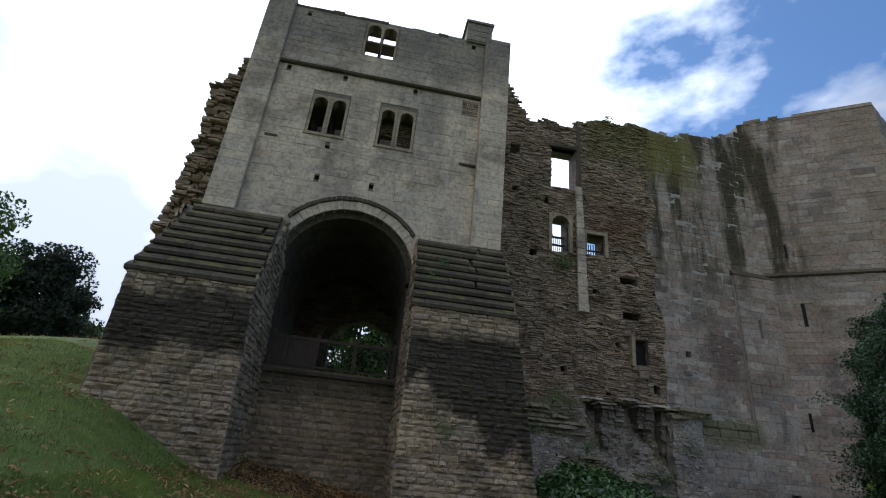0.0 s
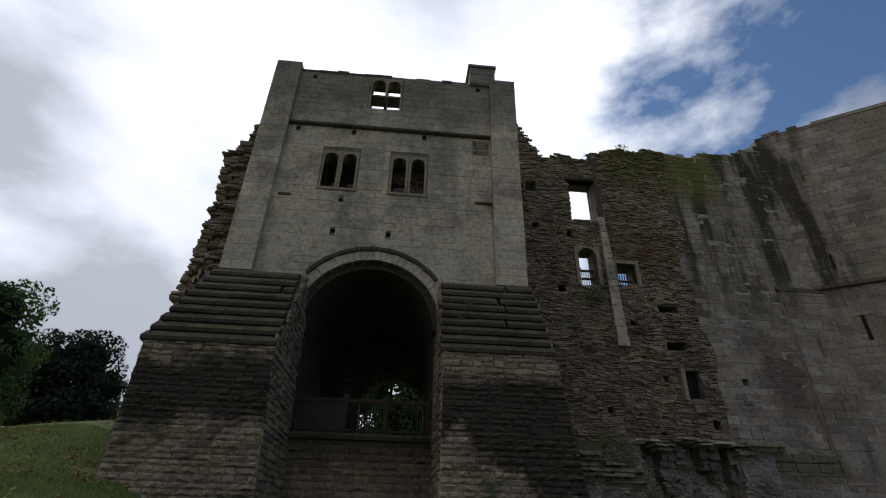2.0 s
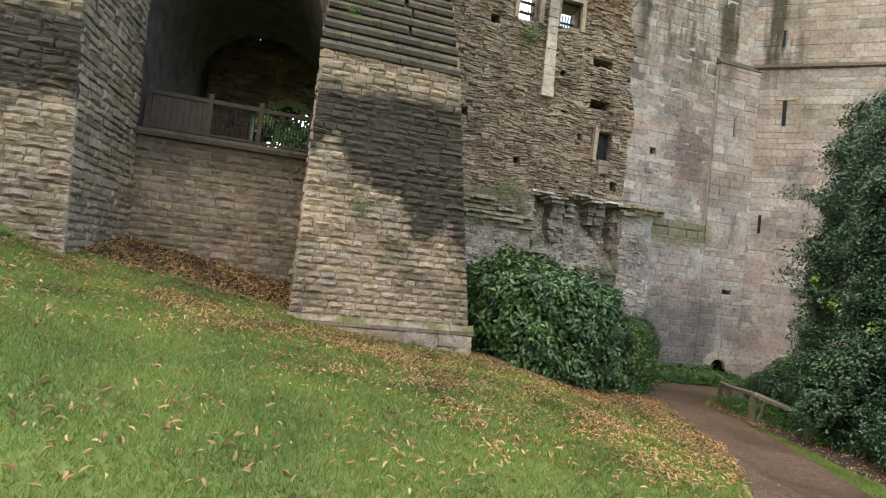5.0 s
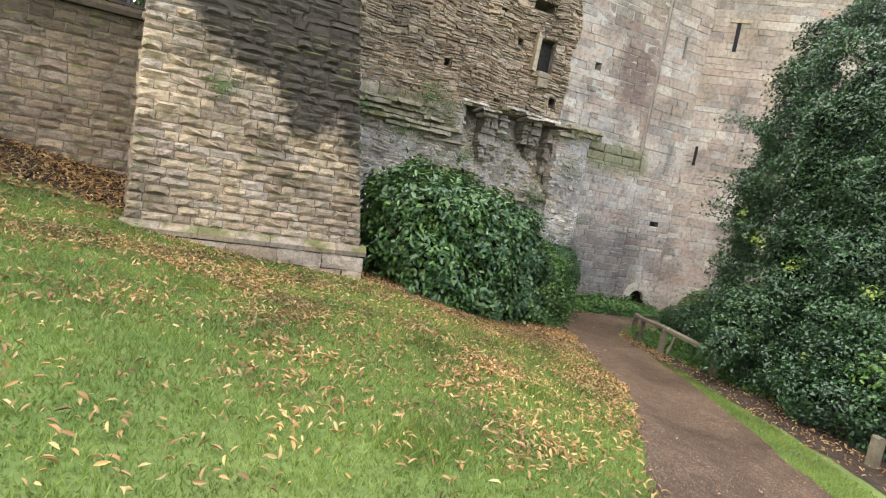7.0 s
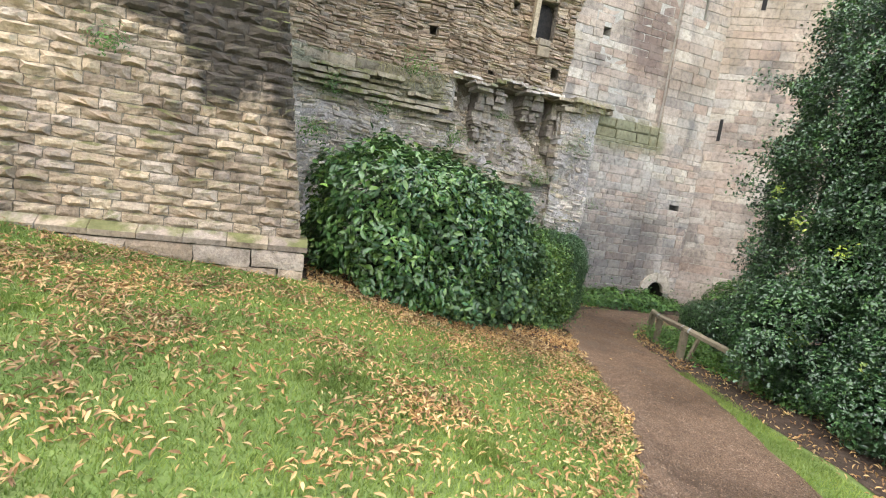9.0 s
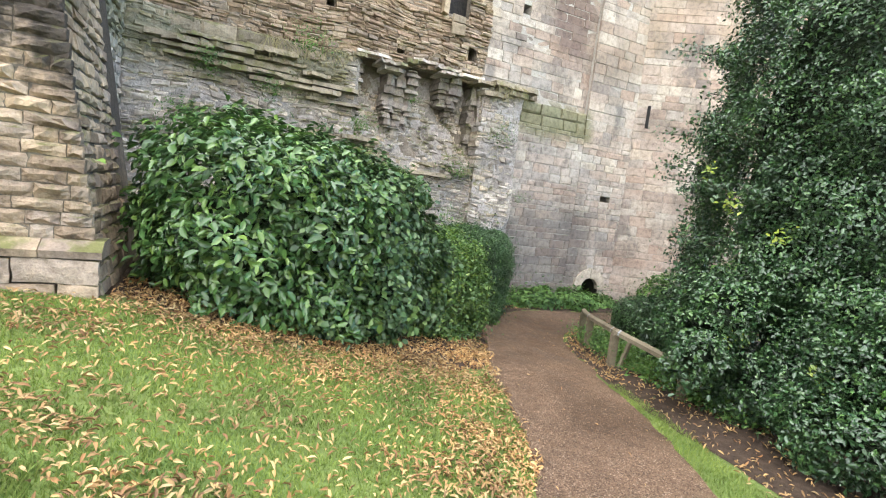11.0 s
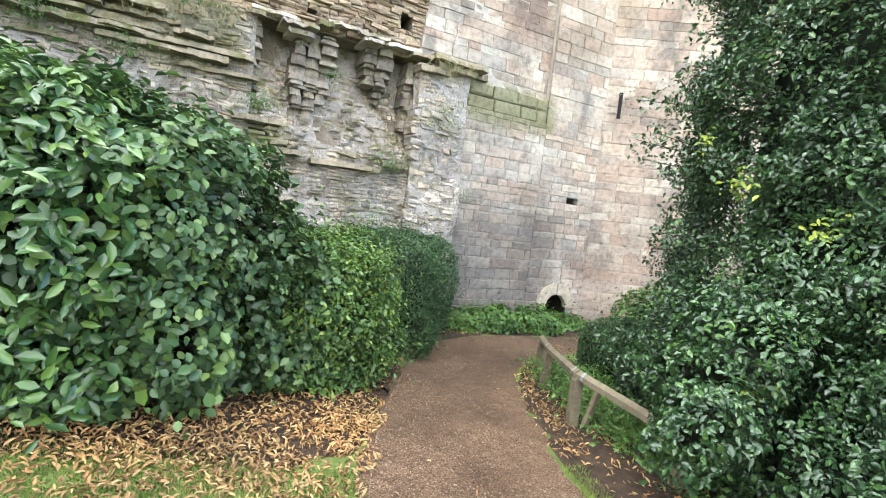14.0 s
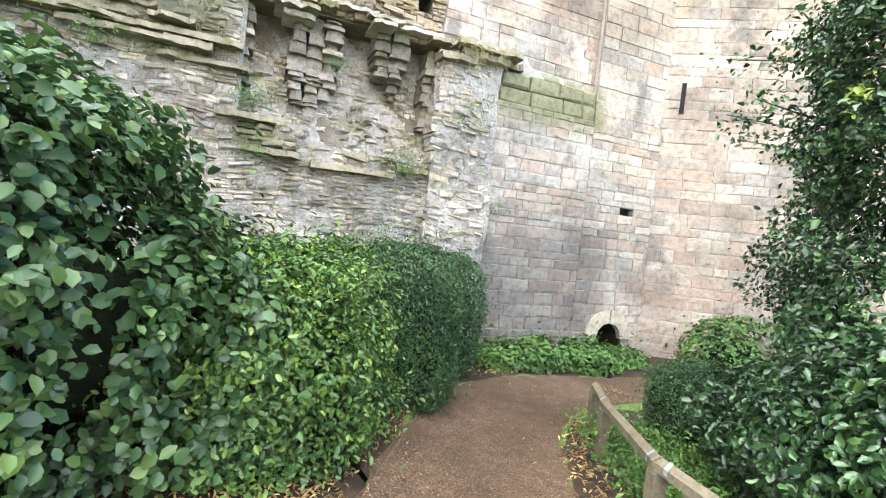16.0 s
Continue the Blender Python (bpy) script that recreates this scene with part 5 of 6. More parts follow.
# ---- beyond the arch: court and ruined inner wall ----
bm = bmesh.new()
box(bm, -4.8, 3.3, 18.4, 60, 2.6, 3.32)
part("court", bm, M_GRASS, tower)
# added cover and side blocks that keep daylight off the inner wall
bm = bmesh.new()
box(bm, -4.8, 3.3, 18.4, 22.2, 9.45, 9.9)
box(bm, -4.8, -3.1, 18.4, 22.2, 3.3, 9.45)
box(bm, 1.3, 3.3, 18.4, 22.2, 3.3, 9.45)
part("passage_light_block", bm, M_RECESS_SHADE, tower)
inner = tagged(empty("wall_inner", -0.5, 21, 3.3), "ruined rubble wall with a round doorway beyond the passage", "ruined wall", kind="structure")
IX, IZ, IR = -0.2, 5.35, 1.42
inner_top = ragged(steps_of([(-9, 9.3), (-2.0, 9.3), (-1.95, 8.9), (-1.6, 8.75), (-1.5, 9.3), (6, 9.3)]), 0.4, 0.2, 5.0)
bm = bmesh.new()
n = 30
for i in range(n):
    a, b = -4.7 + 7.9 * i / n, -4.7 + 7.9 * (i + 1) / n
    m = (a + b) / 2
    z0 = 3.2 if abs(m - IX) > IR else IZ + math.sqrt(IR * IR - (m - IX) ** 2)
    box(bm, a, b, 21.1, 22.0, z0, inner_top(m))
part("core", bm, M_CORE, inner)
rects = lay(-3.2, 1.4, 3.3, 9.4, (0.14, 0.24), (0.25, 0.6), 37, top=inner_top, holes=[arch_hole(IX, IZ, IR, 0)])
part("rubble_face", stones("rubble_face", rects, facing_south(21.08), M_RUBBLE, 38, (0, 0.08), 0.01, 0.03, 0.012), None, inner)

# ---- curtain wall details ----
rects = lay(8.02, 8.46, 7.4, 13.1, (0.25, 0.4), (0.5, 0.6), 101, left=lambda v: 8.0 + 0.02 * (13 - v) * 0, right=lambda v: 8.28 + 0.03 * (13.1 - v))
strip = part("stone_strip", stones("stone_strip", rects, facing_south(17.3), M_ASHLAR, 102, (0.0, 0.02), 0.004, 0.01, 0.004, 0.15), None, curtain)
win = tagged(empty("window_4", 7.22, WY, 9.9), "arched window opening with a wooden safety rail, in rubble wall", "window", kind="structure")
arched_light(win, 6.92, 7.68, 9.9, 11.5, 17.32, 17.6, 0.14)
for z in (10.0, 10.35, 10.72):
    bm = bmesh.new()
    box(bm, 6.9, 7.7, 17.9, 17.95, z, z + 0.09)
    part("rail", bm, M_DARKWOOD, win)
for i in range(9):
    bm = bmesh.new()
    box(bm, 6.94 + 0.09 * i, 6.97 + 0.09 * i, 17.955, 17.98, 9.9, 10.8)
    part("baluster", bm, M_DARKWOOD, win)
win = tagged(empty("window_5", 8.78, WY, 9.97), "small square window opening with a wooden rail", "window", kind="structure")
for x0, x1, z0, z1 in ((8.33, 8.45, 9.9, 10.9), (9.26, 9.4, 9.9, 10.9), (8.33, 9.4, 10.9, 11.05)):
    bm = bmesh.new()
    box(bm, x0, x1, 17.32, 17.6, z0, z1)
    part("jamb", bm, M_DRESSED, win)
for i in range(7):
    bm = bmesh.new()
    box(bm, 8.47 + 0.11 * i, 8.51 + 0.11 * i, 17.955, 17.98, 9.97, 10.7)
    part("baluster", bm, M_DARKWOOD, win)
for z in (10.1, 10.35):
    bm = bmesh.new()
    box(bm, 8.43, 9.27, 17.9, 17.95, z, z + 0.07)
    part("rail", bm, M_DARKWOOD, win)
win = tagged(empty("window_6", 7.4, WY, 12.98), "tall broken window opening high in the ruined wall", "window", kind="structure")
bm = bmesh.new()
box(bm, 6.8, 8.16, 17.33, 17.75, 15.06, 15.2)
part("lintel", bm, M_STEP, win)
bm = bmesh.new()
box(bm, 8.09, 8.26, 17.32, 17.6, 13.1, 16.4)
part("jamb", bm, M_STEP, win)
door = tagged(empty("window_7", 10.64, WY, 5.62), "dark grilled opening with one pale stone jamb", "window", kind="structure")
bm = bmesh.new()
prism(bm, [(10.16, 5.55), (10.3, 5.5), (10.33, 6.6), (10.2, 6.72)], 17.28, 17.9)
part("jamb", bm, M_DRESSED, door)
bm = bmesh.new()
prism(bm, [(10.3, 5.62), (10.98, 5.62), (10.98, 6.3), (10.88, 6.55), (10.7, 6.64), (10.3, 6.64)], 17.72, 17.75)
part("grille_panel", bm, M_IRON, door)
for i in range(14):
    bm = bmesh.new()
    x = 10.33 + 0.048 * i
    rod(bm, (x, 17.7, 5.62), (x, 17.7, 6.6), 0.006, sides=4)
    part("bar", bm, M_IRON, door)
rects = lay(10.45, 10.85, 5.1, 5.6, (0.2, 0.3), (0.2, 0.4), 103)
part("patch", stones("patch", rects, facing_south(17.34), M_DRESSED, 104, (0, 0.02), 0.006, 0.015, 0.006), None, curtain)


def flag(bm, x0, x1, y0, y1, z, t, rng):
    """One rough slab: an uneven outline and a broken front."""
    n = 7
    front = [(x0 + (x1 - x0) * i / n, y0 + rng.uniform(-0.05, 0.07)) for i in range(n + 1)]
    poly = front + [(x1, y1), (x0, y1)]
    e = [rng.uniform(-0.015, 0.015) for _ in poly]
    a = [bm.verts.new((x, y, z + k)) for (x, y), k in zip(poly, e)]
    b = [bm.verts.new((x, y + (0.03 if y < y1 else 0), z + t + k * 0.5)) for (x, y), k in zip(poly, e)]
    bm.faces.new(a[::-1])
    bm.faces.new(b)
    for i in range(len(poly)):
        j = (i + 1) % len(poly)
        bm.faces.new((a[i], a[j], b[j], b[i]))


rng = random.Random(44)
# projecting flags over the broken chamber
for x0, x1, z, out in ((8.0, 8.35, 4.0, 0.2), (8.62, 9.3, 3.95, 0.45), (8.75, 9.25, 3.82, 0.35), (9.3, 9.6, 4.1, 0.35), (9.5, 10.3, 4.2, 0.3), (10.1, 10.75, 4.13, 0.4), (10.2, 10.6, 4.0, 0.5), (10.7, 11.5, 4.1, 0.3), (11.3, 11.85, 4.02, 0.4), (8.1, 9.0, 4.12, 0.15)):
    bm = bmesh.new()
    flag(bm, x0, x1, WY - out, WY + 0.3, z, rng.uniform(0.07, 0.11), rng)
    part("projecting_slab", bm, M_MOSSY if rng.random() < 0.4 else M_GREYRUB, curtain)
# mossy ledge and leaning courses towards the tower
for i in range(34):
    z = 3.75 - 0.02 * i + rng.uniform(-0.02, 0.02)
    x0 = rng.uniform(3.6, 7.2)
    bm = bmesh.new()
    zz = rng.choice([3.62, 3.45, 3.3, 3.12, 2.95, 2.8]) + rng.uniform(-0.03, 0.03)
    flag(bm, x0, x0 + rng.uniform(0.5, 1.3), WY - rng.uniform(0.15, 0.38), WY + 0.2, zz, rng.uniform(0.06, 0.13), rng)
    part("mossy_course", bm, M_MOSSY, curtain)
rects = lay(3.5, 7.9, 3.7, 4.0, (0.28, 0.32), (0.4, 0.8), 112)
part("mossy_band", stones("mossy_band", rects, facing_south(WY - 0.12), M_MOSSY, 113, (0, 0.03), 0.006, 0.03, 0.008, 0.3), None, curtain)
# broken wall end and its mossy cap
rects = lay(11.5, 12.85, -1.9, 4.0, (0.08, 0.17), (0.15, 0.42), 114, left=lambda v: 11.5 + 0.2 * noise.noise((v, 1, 1)) + 0.1 * max(0, 2 - v) * 0.5, right=lambda v: 12.75 + 0.2 * noise.noise((v, 5, 1)))
part("broken_end_mortar", smeared("broken_end_mortar", 11.55, 12.75, -1.9, 3.9, lambda u, d, v: (rub(u, d, v)[0], rub(u, d, v)[1] - 0.16, v)), None, curtain)
part("broken_end", stones("broken_end", rects, lambda u, d, v: (rub(u, d, v)[0], rub(u, d, v)[1] - 0.16, rub(u, d, v)[2]), M_GREYRUB, 115, (-0.02, 0.05), 0.004, 0.03, 0.016, 0.4), None, curtain)
for x0, x1, z, out in ((11.75, 13.1, 4.02, 0.55), (11.9, 12.9, 3.88, 0.45), (12.9, 13.35, 3.95, 0.2), (11.5, 12.2, 3.75, 0.45)):
    bm = bmesh.new()
    flag(bm, x0, x1, WY - out, WY + 0.1, z, 0.13, rng)
    part("mossy_cap", bm, M_MOSSY, curtain)
rects = lay(12.85, 15.2, 3.3, 3.92, (0.28, 0.32), (0.5, 0.9), 116)
part("mossy_offset", stones("mossy_offset", rects, facing_south(17.36), M_TURRET, 117, (0, 0.02), 0.005, 0.03, 0.008, 0.2), None, curtain)
for x0, x1, z in ((8.3, 9.2, 1.55), (9.4, 10.9, 1.45), (10.9, 11.5, 1.6), (7.9, 8.8, 2.05)):
    bm = bmesh.new()
    flag(bm, x0, x1, WY - 0.33, WY + 0.1, z, 0.1, rng)
    part("mossy_course", bm, M_MOSSY, curtain)

# hanging plants and tufts on the walls
def tuft(x, y, z, r, n, leaf, mat, seed, drop=0.0):
    rngn = np.random.default_rng(seed)
    P = np.array((x, y, z)) + rngn.normal(0, 1, (n, 3)) * np.array((r, r * 0.35, r * 0.7)) + np.array((0, 0, -drop)) * rngn.uniform(0, 1, (n, 1))
    P[:, 1] = np.minimum(P[:, 1], y + 0.02)
    ob = new("wall_plant", leaf_lite("wall_plant", P, np.tile((0, -0.7, 0.6), (n, 1)), leaf, mat, seed, aspect=0.4))
    return tagged(ob, "small green plant rooted in the stone joints", "plant", "plants on the walls", "stuff")


for k, (x, y, z, r, n, lf) in enumerate(((2.0, 10.98, 2.15, 0.13, 160, 0.05), (1.75, 12.0, 6.4, 0.14, 180, 0.06), (1.45, 11.7, 5.9, 0.1, 90, 0.05), (7.4, 17.3, 9.4, 0.3, 420, 0.08), (7.0, 17.1, 4.1, 0.3, 350, 0.07), (5.0, 17.1, 3.2, 0.22, 260, 0.07), (6.3, 17.05, 2.9, 0.25, 220, 0.06), (8.4, 17.35, 2.5, 0.22, 300, 0.06), (11.0, 17.1, 1.75, 0.25, 320, 0.06), (8.5, 17.1, 1.7, 0.3, 300, 0.05), (12.3, 17.1, 2.9, 0.35, 300, 0.05), (10.9, 17.1, 0.6, 0.25, 200, 0.05), (4.6, 16.8, 2.0, 0.25, 280, 0.08), (9.7, 17.4, 3.3, 0.12, 120, 0.05), (8.2, 17.6, 16.7, 0.16, 120, 0.1), (9.9, 17.6, 17.45, 0.18, 120, 0.1), (13.0, 17.1, 1.2, 0.15, 100, 0.05))):
    tuft(x, y, z, r, n, lf, M_IVY, 300 + k)


def strands(name, label, x0, x1, y, z, n, seed):
    """Dry grass stems that hang over a ledge."""
    rngn = random.Random(seed)
    bm = bmesh.new()
    for _ in range(n):
        x, l = rngn.uniform(x0, x1), rngn.uniform(0.2, 0.6)
        p = [(x, y, z), (x + rngn.uniform(-0.1, 0.1), y - rngn.uniform(0.1, 0.22), z - l * 0.3), (x + rngn.uniform(-0.2, 0.2), y - rngn.uniform(0.1, 0.25), z - l)]
        for a, b in zip(p, p[1:]):
            rod(bm, a, b, 0.005, 0.004, 3)
    return tagged(part(name, bm, M_STRAW), label, "grass", "dry grass on the ledges", "stuff")


M_STRAW = plain("dry_grass", (0.2, 0.17, 0.08), (0.3, 0.27, 0.13), 5, 0.8, 0.2, 0.005)
strands("hanging_grass", "dry straw-coloured grass hanging over the mossy ledge", 5.9, 7.9, 17.3, 4.0, 70, 1)
strands("hanging_grass", "dry straw-coloured grass hanging over the mossy ledge", 11.6, 12.7, 17.0, 4.1, 30, 2)

# ---- turret details ----
bm = bmesh.new()
a, b = Vector((TB[0] + 2.1, TB[1] + 1.1, 17.75)), Vector((TB[0] + 2.55, TB[1] + 0.1, 17.55))
rod(bm, a, b, 0.16, 0.2, 4)
part("spout", bm, M_LEAD, turret, "grey lead water spout")
# no openings cut here: flat black strips paint the shadow in the slits
slit_dark = plain("slit_shadow", (0.01, 0.01, 0.01), (0.02, 0.018, 0.016), 3)
for u, z0, z1, w in ((0.45, 11.1, 11.75, 0.09), (0.65, 8.0, 9.0, 0.13), (0.14, 3.85, 4.55, 0.1)):
    bm = bmesh.new()
    prism(bm, [(u - w / 2, z0), (u + w / 2, z0), (u + w / 2, z1), (u - w / 2, z1)], 0.03, 0.036, lambda uu, d, v: f1(uu, d, v))
    part("arrow_slit", bm, slit_dark, turret, "narrow dark arrow slit")
bm = bmesh.new()
prism(bm, [(0.35, 9.0), (1.0, 9.0), (1.0, 9.12), (0.35, 9.12)], 0.0, 0.06, lambda uu, d, v: f1(uu, d, v))
part("slit_lintel", bm, M_DRESSED, turret)
x = 0.0
rng = random.Random(6)
while x < L1:
    w = rng.uniform(0.5, 1.0)
    if x > 1.6:
        bm = bmesh.new()
        prism(bm, [(x + 0.005, 18.5), (min(x + w, L1), 18.5), (min(x + w, L1), 18.68), (x + 0.005, 18.68)], -0.5, 0.05, lambda uu, d, v: f1(uu, d, v))
        part("parapet_stone", bm, M_TURRET, turret)
    x += w
rects = lay(-0.2, 1.7, 18.5, 18.95, (0.1, 0.18), (0.2, 0.5), 121, top=lambda u: 18.6 + 0.4 * noise.noise((u * 2, 3, 1)) + 0.1)
part("broken_parapet", stones("broken_parapet", rects, f1, M_TURRET, 122, (0, 0.05), 0.008, 0.02, 0.01, 0.4), None, turret)
# closing wall of the turret and castle behind
far = tagged(empty("wall_east", 24, 20, -1.7), "plain stone castle wall beyond the turret", "castle wall", kind="structure")
rects = lay(0, 14, -2.0, 12, (0.25, 0.34), (0.5, 1.0), 123)
part("block_facing", stones("block_facing", rects, facing(26.0, 20.2, 40.0, 20.2), M_TURRET, 124, (0, 0.03), 0.006, 0.012, 0.005), None, far)
bm = bmesh.new()
box(bm, 25.9, 40, 20.22, 21.2, -2.4, 12)
part("core", bm, M_JOINT, far)

# ---- hedges and the holly ----
bush("laurel_hedge", "large rounded laurel hedge with broad glossy green leaves", [(5.95, 12.25, 0.25, 1.5, 1.45, 1.4, 3.0)], 18000, 0.132, M_LAUREL, 91, maker=leaf_oval, depth=0.32, rough=0.08, hollow=0.22, spray_size=2.8, aspect=0.44, droop=0.35, scatter=0.5, sky=0.75, shrink=0.5)
bush("broadleaf_hedge", "overgrown hedge of dull green rounded leaves growing out of the laurel", [(6.8, 12.4, 0.12, 1.25, 1.45, 1.4, 3.2), (7.55, 12.5, -0.3, 0.95, 1.05, 1.12, 2.5), (8.2, 12.75, -0.62, 0.85, 0.95, 1.0, 2.3)], 42000, 0.09, M_HAZEL, 92, maker=leaf_oval, depth=0.28, rough=0.08, hollow=0.2, spray_size=3.0, aspect=0.72, droop=0.3, scatter=0.5, sky=0.75, shrink=0.42)
bush("privet_hedge", "loosely clipped bright green privet hedge beside the footpath", [(8.55, 13.0, -0.68, 0.95, 1.15, 0.98, 3.0), (9.12, 13.9, -0.72, 0.88, 1.05, 1.02, 3.0)], 62000, 0.064, M_PRIVET, 93, maker=leaf_oval, depth=0.22, rough=0.08, hollow=0.17, spray_size=3.6, aspect=0.5, scatter=0.6, droop=0.1, sky=0.6, shrink=0.45)
bush("yew_hedge", "clipped dark green end of the hedge by the castle wall", [(10.35, 15.0, -0.78, 0.85, 1.05, 1.12, 3.5), (11.35, 16.2, -0.8, 0.95, 0.75, 1.1, 3.0)], 60000, 0.055, M_YEW, 94, maker=leaf_lite, depth=0.1, rough=0.05, hollow=0.06, aspect=0.4, scatter=0.65, shrink=0.78)
holly = bush("holly_tree", "tall dense dark green holly tree behind the fence", [(15.0, 9.75, 1.9, 2.75, 2.7, 5.8, 2.2), (13.5, 8.4, -0.2, 1.75, 1.7, 1.5, 2.3)], 340000, 0.072, M_HOLLY, 95, "tree", maker=leaf_oval, depth=0.4, rough=0.1, freq=2.4, hollow=0.45, spray_size=2.0, aspect=0.5, scatter=0.65, sky=0.55, wave=0.14, fold=0.1, front=(-0.9, -0.3, 0.1), shrink=0.66)
bm = bmesh.new()
rod(bm, (14.3, 10.0, -1.8), (14.4, 10.1, 3.0), 0.22, 0.14, 10)
rod(bm, (14.4, 10.1, 3.0), (14.8, 10.3, 7.5), 0.14, 0.04, 8)
part("trunk", bm, M_BARK, holly)


def spray(bm_leaf_pts, p, q, n, seed):
    rngn = np.random.default_rng(seed)
    t = rngn.uniform(0.15, 1.05, (n, 1))
    bm_leaf_pts.append(np.array(p) + (np.array(q) - np.array(p)) * t + rngn.normal(0, 0.09, (n, 3)))


pts, bm = [], bmesh.new()
rng = random.Random(77)
for k in range(70):
    z = rng.uniform(-0.6, 6.8)
    ang = rng.uniform(radians(150), radians(250))
    r = 2.55 if z < 3.2 else 2.55 - (z - 3.2) * 0.5
    p = (15.1 + r * 0.85 * math.cos(ang), 9.7 + r * 0.85 * math.sin(ang), z)
    q = (15.1 + (r + rng.uniform(0.35, 0.95)) * math.cos(ang), 9.7 + (r + rng.uniform(0.3, 0.7)) * math.sin(ang), z + rng.uniform(0.0, 0.4))
    rod(bm, p, q, 0.012, 0.005, 4)
    spray(pts, p, q, 110, 500 + k)
for k in range(14):
    z = rng.uniform(0.3, 5)
    p = (13.9, 11.3 + rng.uniform(-0.3, 0.6), z)
    q = (12.9 + rng.uniform(-0.4, 0.4), 11.8 + rng.uniform(-0.3, 0.6), z + rng.uniform(0.1, 0.4))
    rod(bm, p, q, 0.014, 0.005, 4)
    spray(pts, p, q, 130, 600 + k)
part("branchwork", bm, M_BARK, holly)["kind"] = "stuff"
P = np.concatenate(pts)
part("outer_sprays", leaf_oval("outer_sprays", P, np.tile((-0.6, -0.3, 0.2), (len(P), 1)), 0.075, M_HOLLY, 97, aspect=0.52, wave=0.2, scatter=0.5), None, holly)["kind"] = "stuff"

bush("yew_bush", "small clipped dark green yew bush beside the path", [(13.95, 12.95, -1.25, 0.72, 0.7, 0.55, 2.6)], 12000, 0.05, M_YEW, 141, "bush", maker=leaf_lite, depth=0.1, rough=0.06, aspect=0.35, shrink=0.88)
bush("ivy_patch", "low bright green ivy along the wall foot", [(13.6, 16.5, -1.72, 1.0, 0.6, 0.5, 2.4), (14.8, 16.4, -1.72, 0.8, 0.6, 0.48, 2.4), (16.0, 16.45, -1.86, 0.9, 0.5, 0.45, 2.4)], 13000, 0.1, M_IVY, 143, "ivy", maker=leaf_oval, depth=0.15, rough=0.2, hollow=0.1, aspect=0.6, shrink=0.45)
bush("green_shrub", "leafy mid-green shrub growing against the turret", [(17.9, 15.6, -1.3, 1.0, 0.8, 0.85, 2.2), (19.2, 14.6, -1.1, 1.2, 0.9, 1.1, 2.2)], 9000, 0.1, M_IVY, 145, "shrub", maker=leaf_oval, depth=0.2, rough=0.2, hollow=0.15, aspect=0.55, shrink=0.5)
bush("holly_shrub", "young holly shrub with glossy dark leaves spreading over the fence", [(12.6, 9.0, -0.9, 1.05, 1.3, 1.0, 2.2), (11.95, 9.2, -1.05, 0.8, 0.8, 0.65, 2.2), (12.2, 10.3, -0.6, 0.8, 0.9, 0.75, 2.2), (11.75, 9.85, -0.3, 0.75, 0.7, 0.6, 2.2), (11.0, 9.6, -0.68, 0.48, 0.5, 0.45, 2.2), (13.5, 11.6, -1.05, 1.0, 0.9, 0.9, 2.2), (12.1, 7.7, -0.8, 1.0, 1.1, 1.0, 2.2), (11.3, 7.6, -1.0, 0.75, 1.0, 0.6, 2.2), (11.5, 6.0, -0.8, 1.1, 1.2, 1.0, 2.2)], 80000, 0.075, M_HOLLY, 147, "shrub", maker=leaf_oval, depth=0.2, rough=0.12, hollow=0.22, spray_size=2.4, aspect=0.52, wave=0.14, scatter=0.65, shrink=0.3)
bush("broadleaf_shrub", "young shrub with broad bright green leaves", [(11.6, 7.0, -0.45, 0.6, 0.7, 0.55, 2.0), (11.9, 6.6, 0.0, 0.5, 0.5, 0.5, 2.0)], 1500, 0.11, M_IVY, 149, "shrub", maker=leaf_oval, depth=0.3, rough=0.3, aspect=0.6, shrink=0.5)
for x, y, z, k in ((12.15, 10.3, 1.35, 7), (12.3, 9.6, 0.95, 5), (11.5, 9.5, -0.45, 6), (12.05, 8.1, 0.75, 6), (11.35, 8.4, -0.5, 5), (12.4, 10.9, 1.9, 4)):
    rngn = np.random.default_rng(int(x * 100))
    P = np.array((x, y, z)) + rngn.normal(0, 0.07, (k * 6, 3))
    part("pale_shoot", leaf_oval("pale_shoot", P, np.tile((-0.7, -0.4, 0.3), (len(P), 1)), 0.075, M_SHOOT, k, aspect=0.5), None, holly, "fresh yellow-green holly shoots")["kind"] = "stuff"


def low_plants(name, label, regions, leaf, mat, seed):
    rngn = np.random.default_rng(seed)
    P = []
    for x0, y0, x1, y1, w, n, hgt in regions:
        t = rngn.uniform(0, 1, n)
        x = x0 + (x1 - x0) * t + rngn.normal(0, w, n)
        y = y0 + (y1 - y0) * t + rngn.normal(0, w, n)
        P.append(np.stack((x, y, height(x, y) + 0.03 + hgt * rngn.uniform(0, 1, n) ** 1.5), -1))
    P = np.concatenate(P)
    return tagged(new(name, leaf_lite(name, P, np.tile((0, 0, 1.0), (len(P), 1)), leaf, mat, seed + 1, aspect=0.6, droop=0)), label, "plants", kind="stuff")


low_plants("ground_cover", "low green weeds and ivy under the fence", [(11.5, 10.6, 12.9, 13.7, 0.2, 3200, 0.3), (12.3, 11.6, 13.6, 13.2, 0.3, 2200, 0.3), (11.4, 9.0, 11.7, 11.0, 0.18, 1500, 0.2)], 0.06, M_IVY, 151)

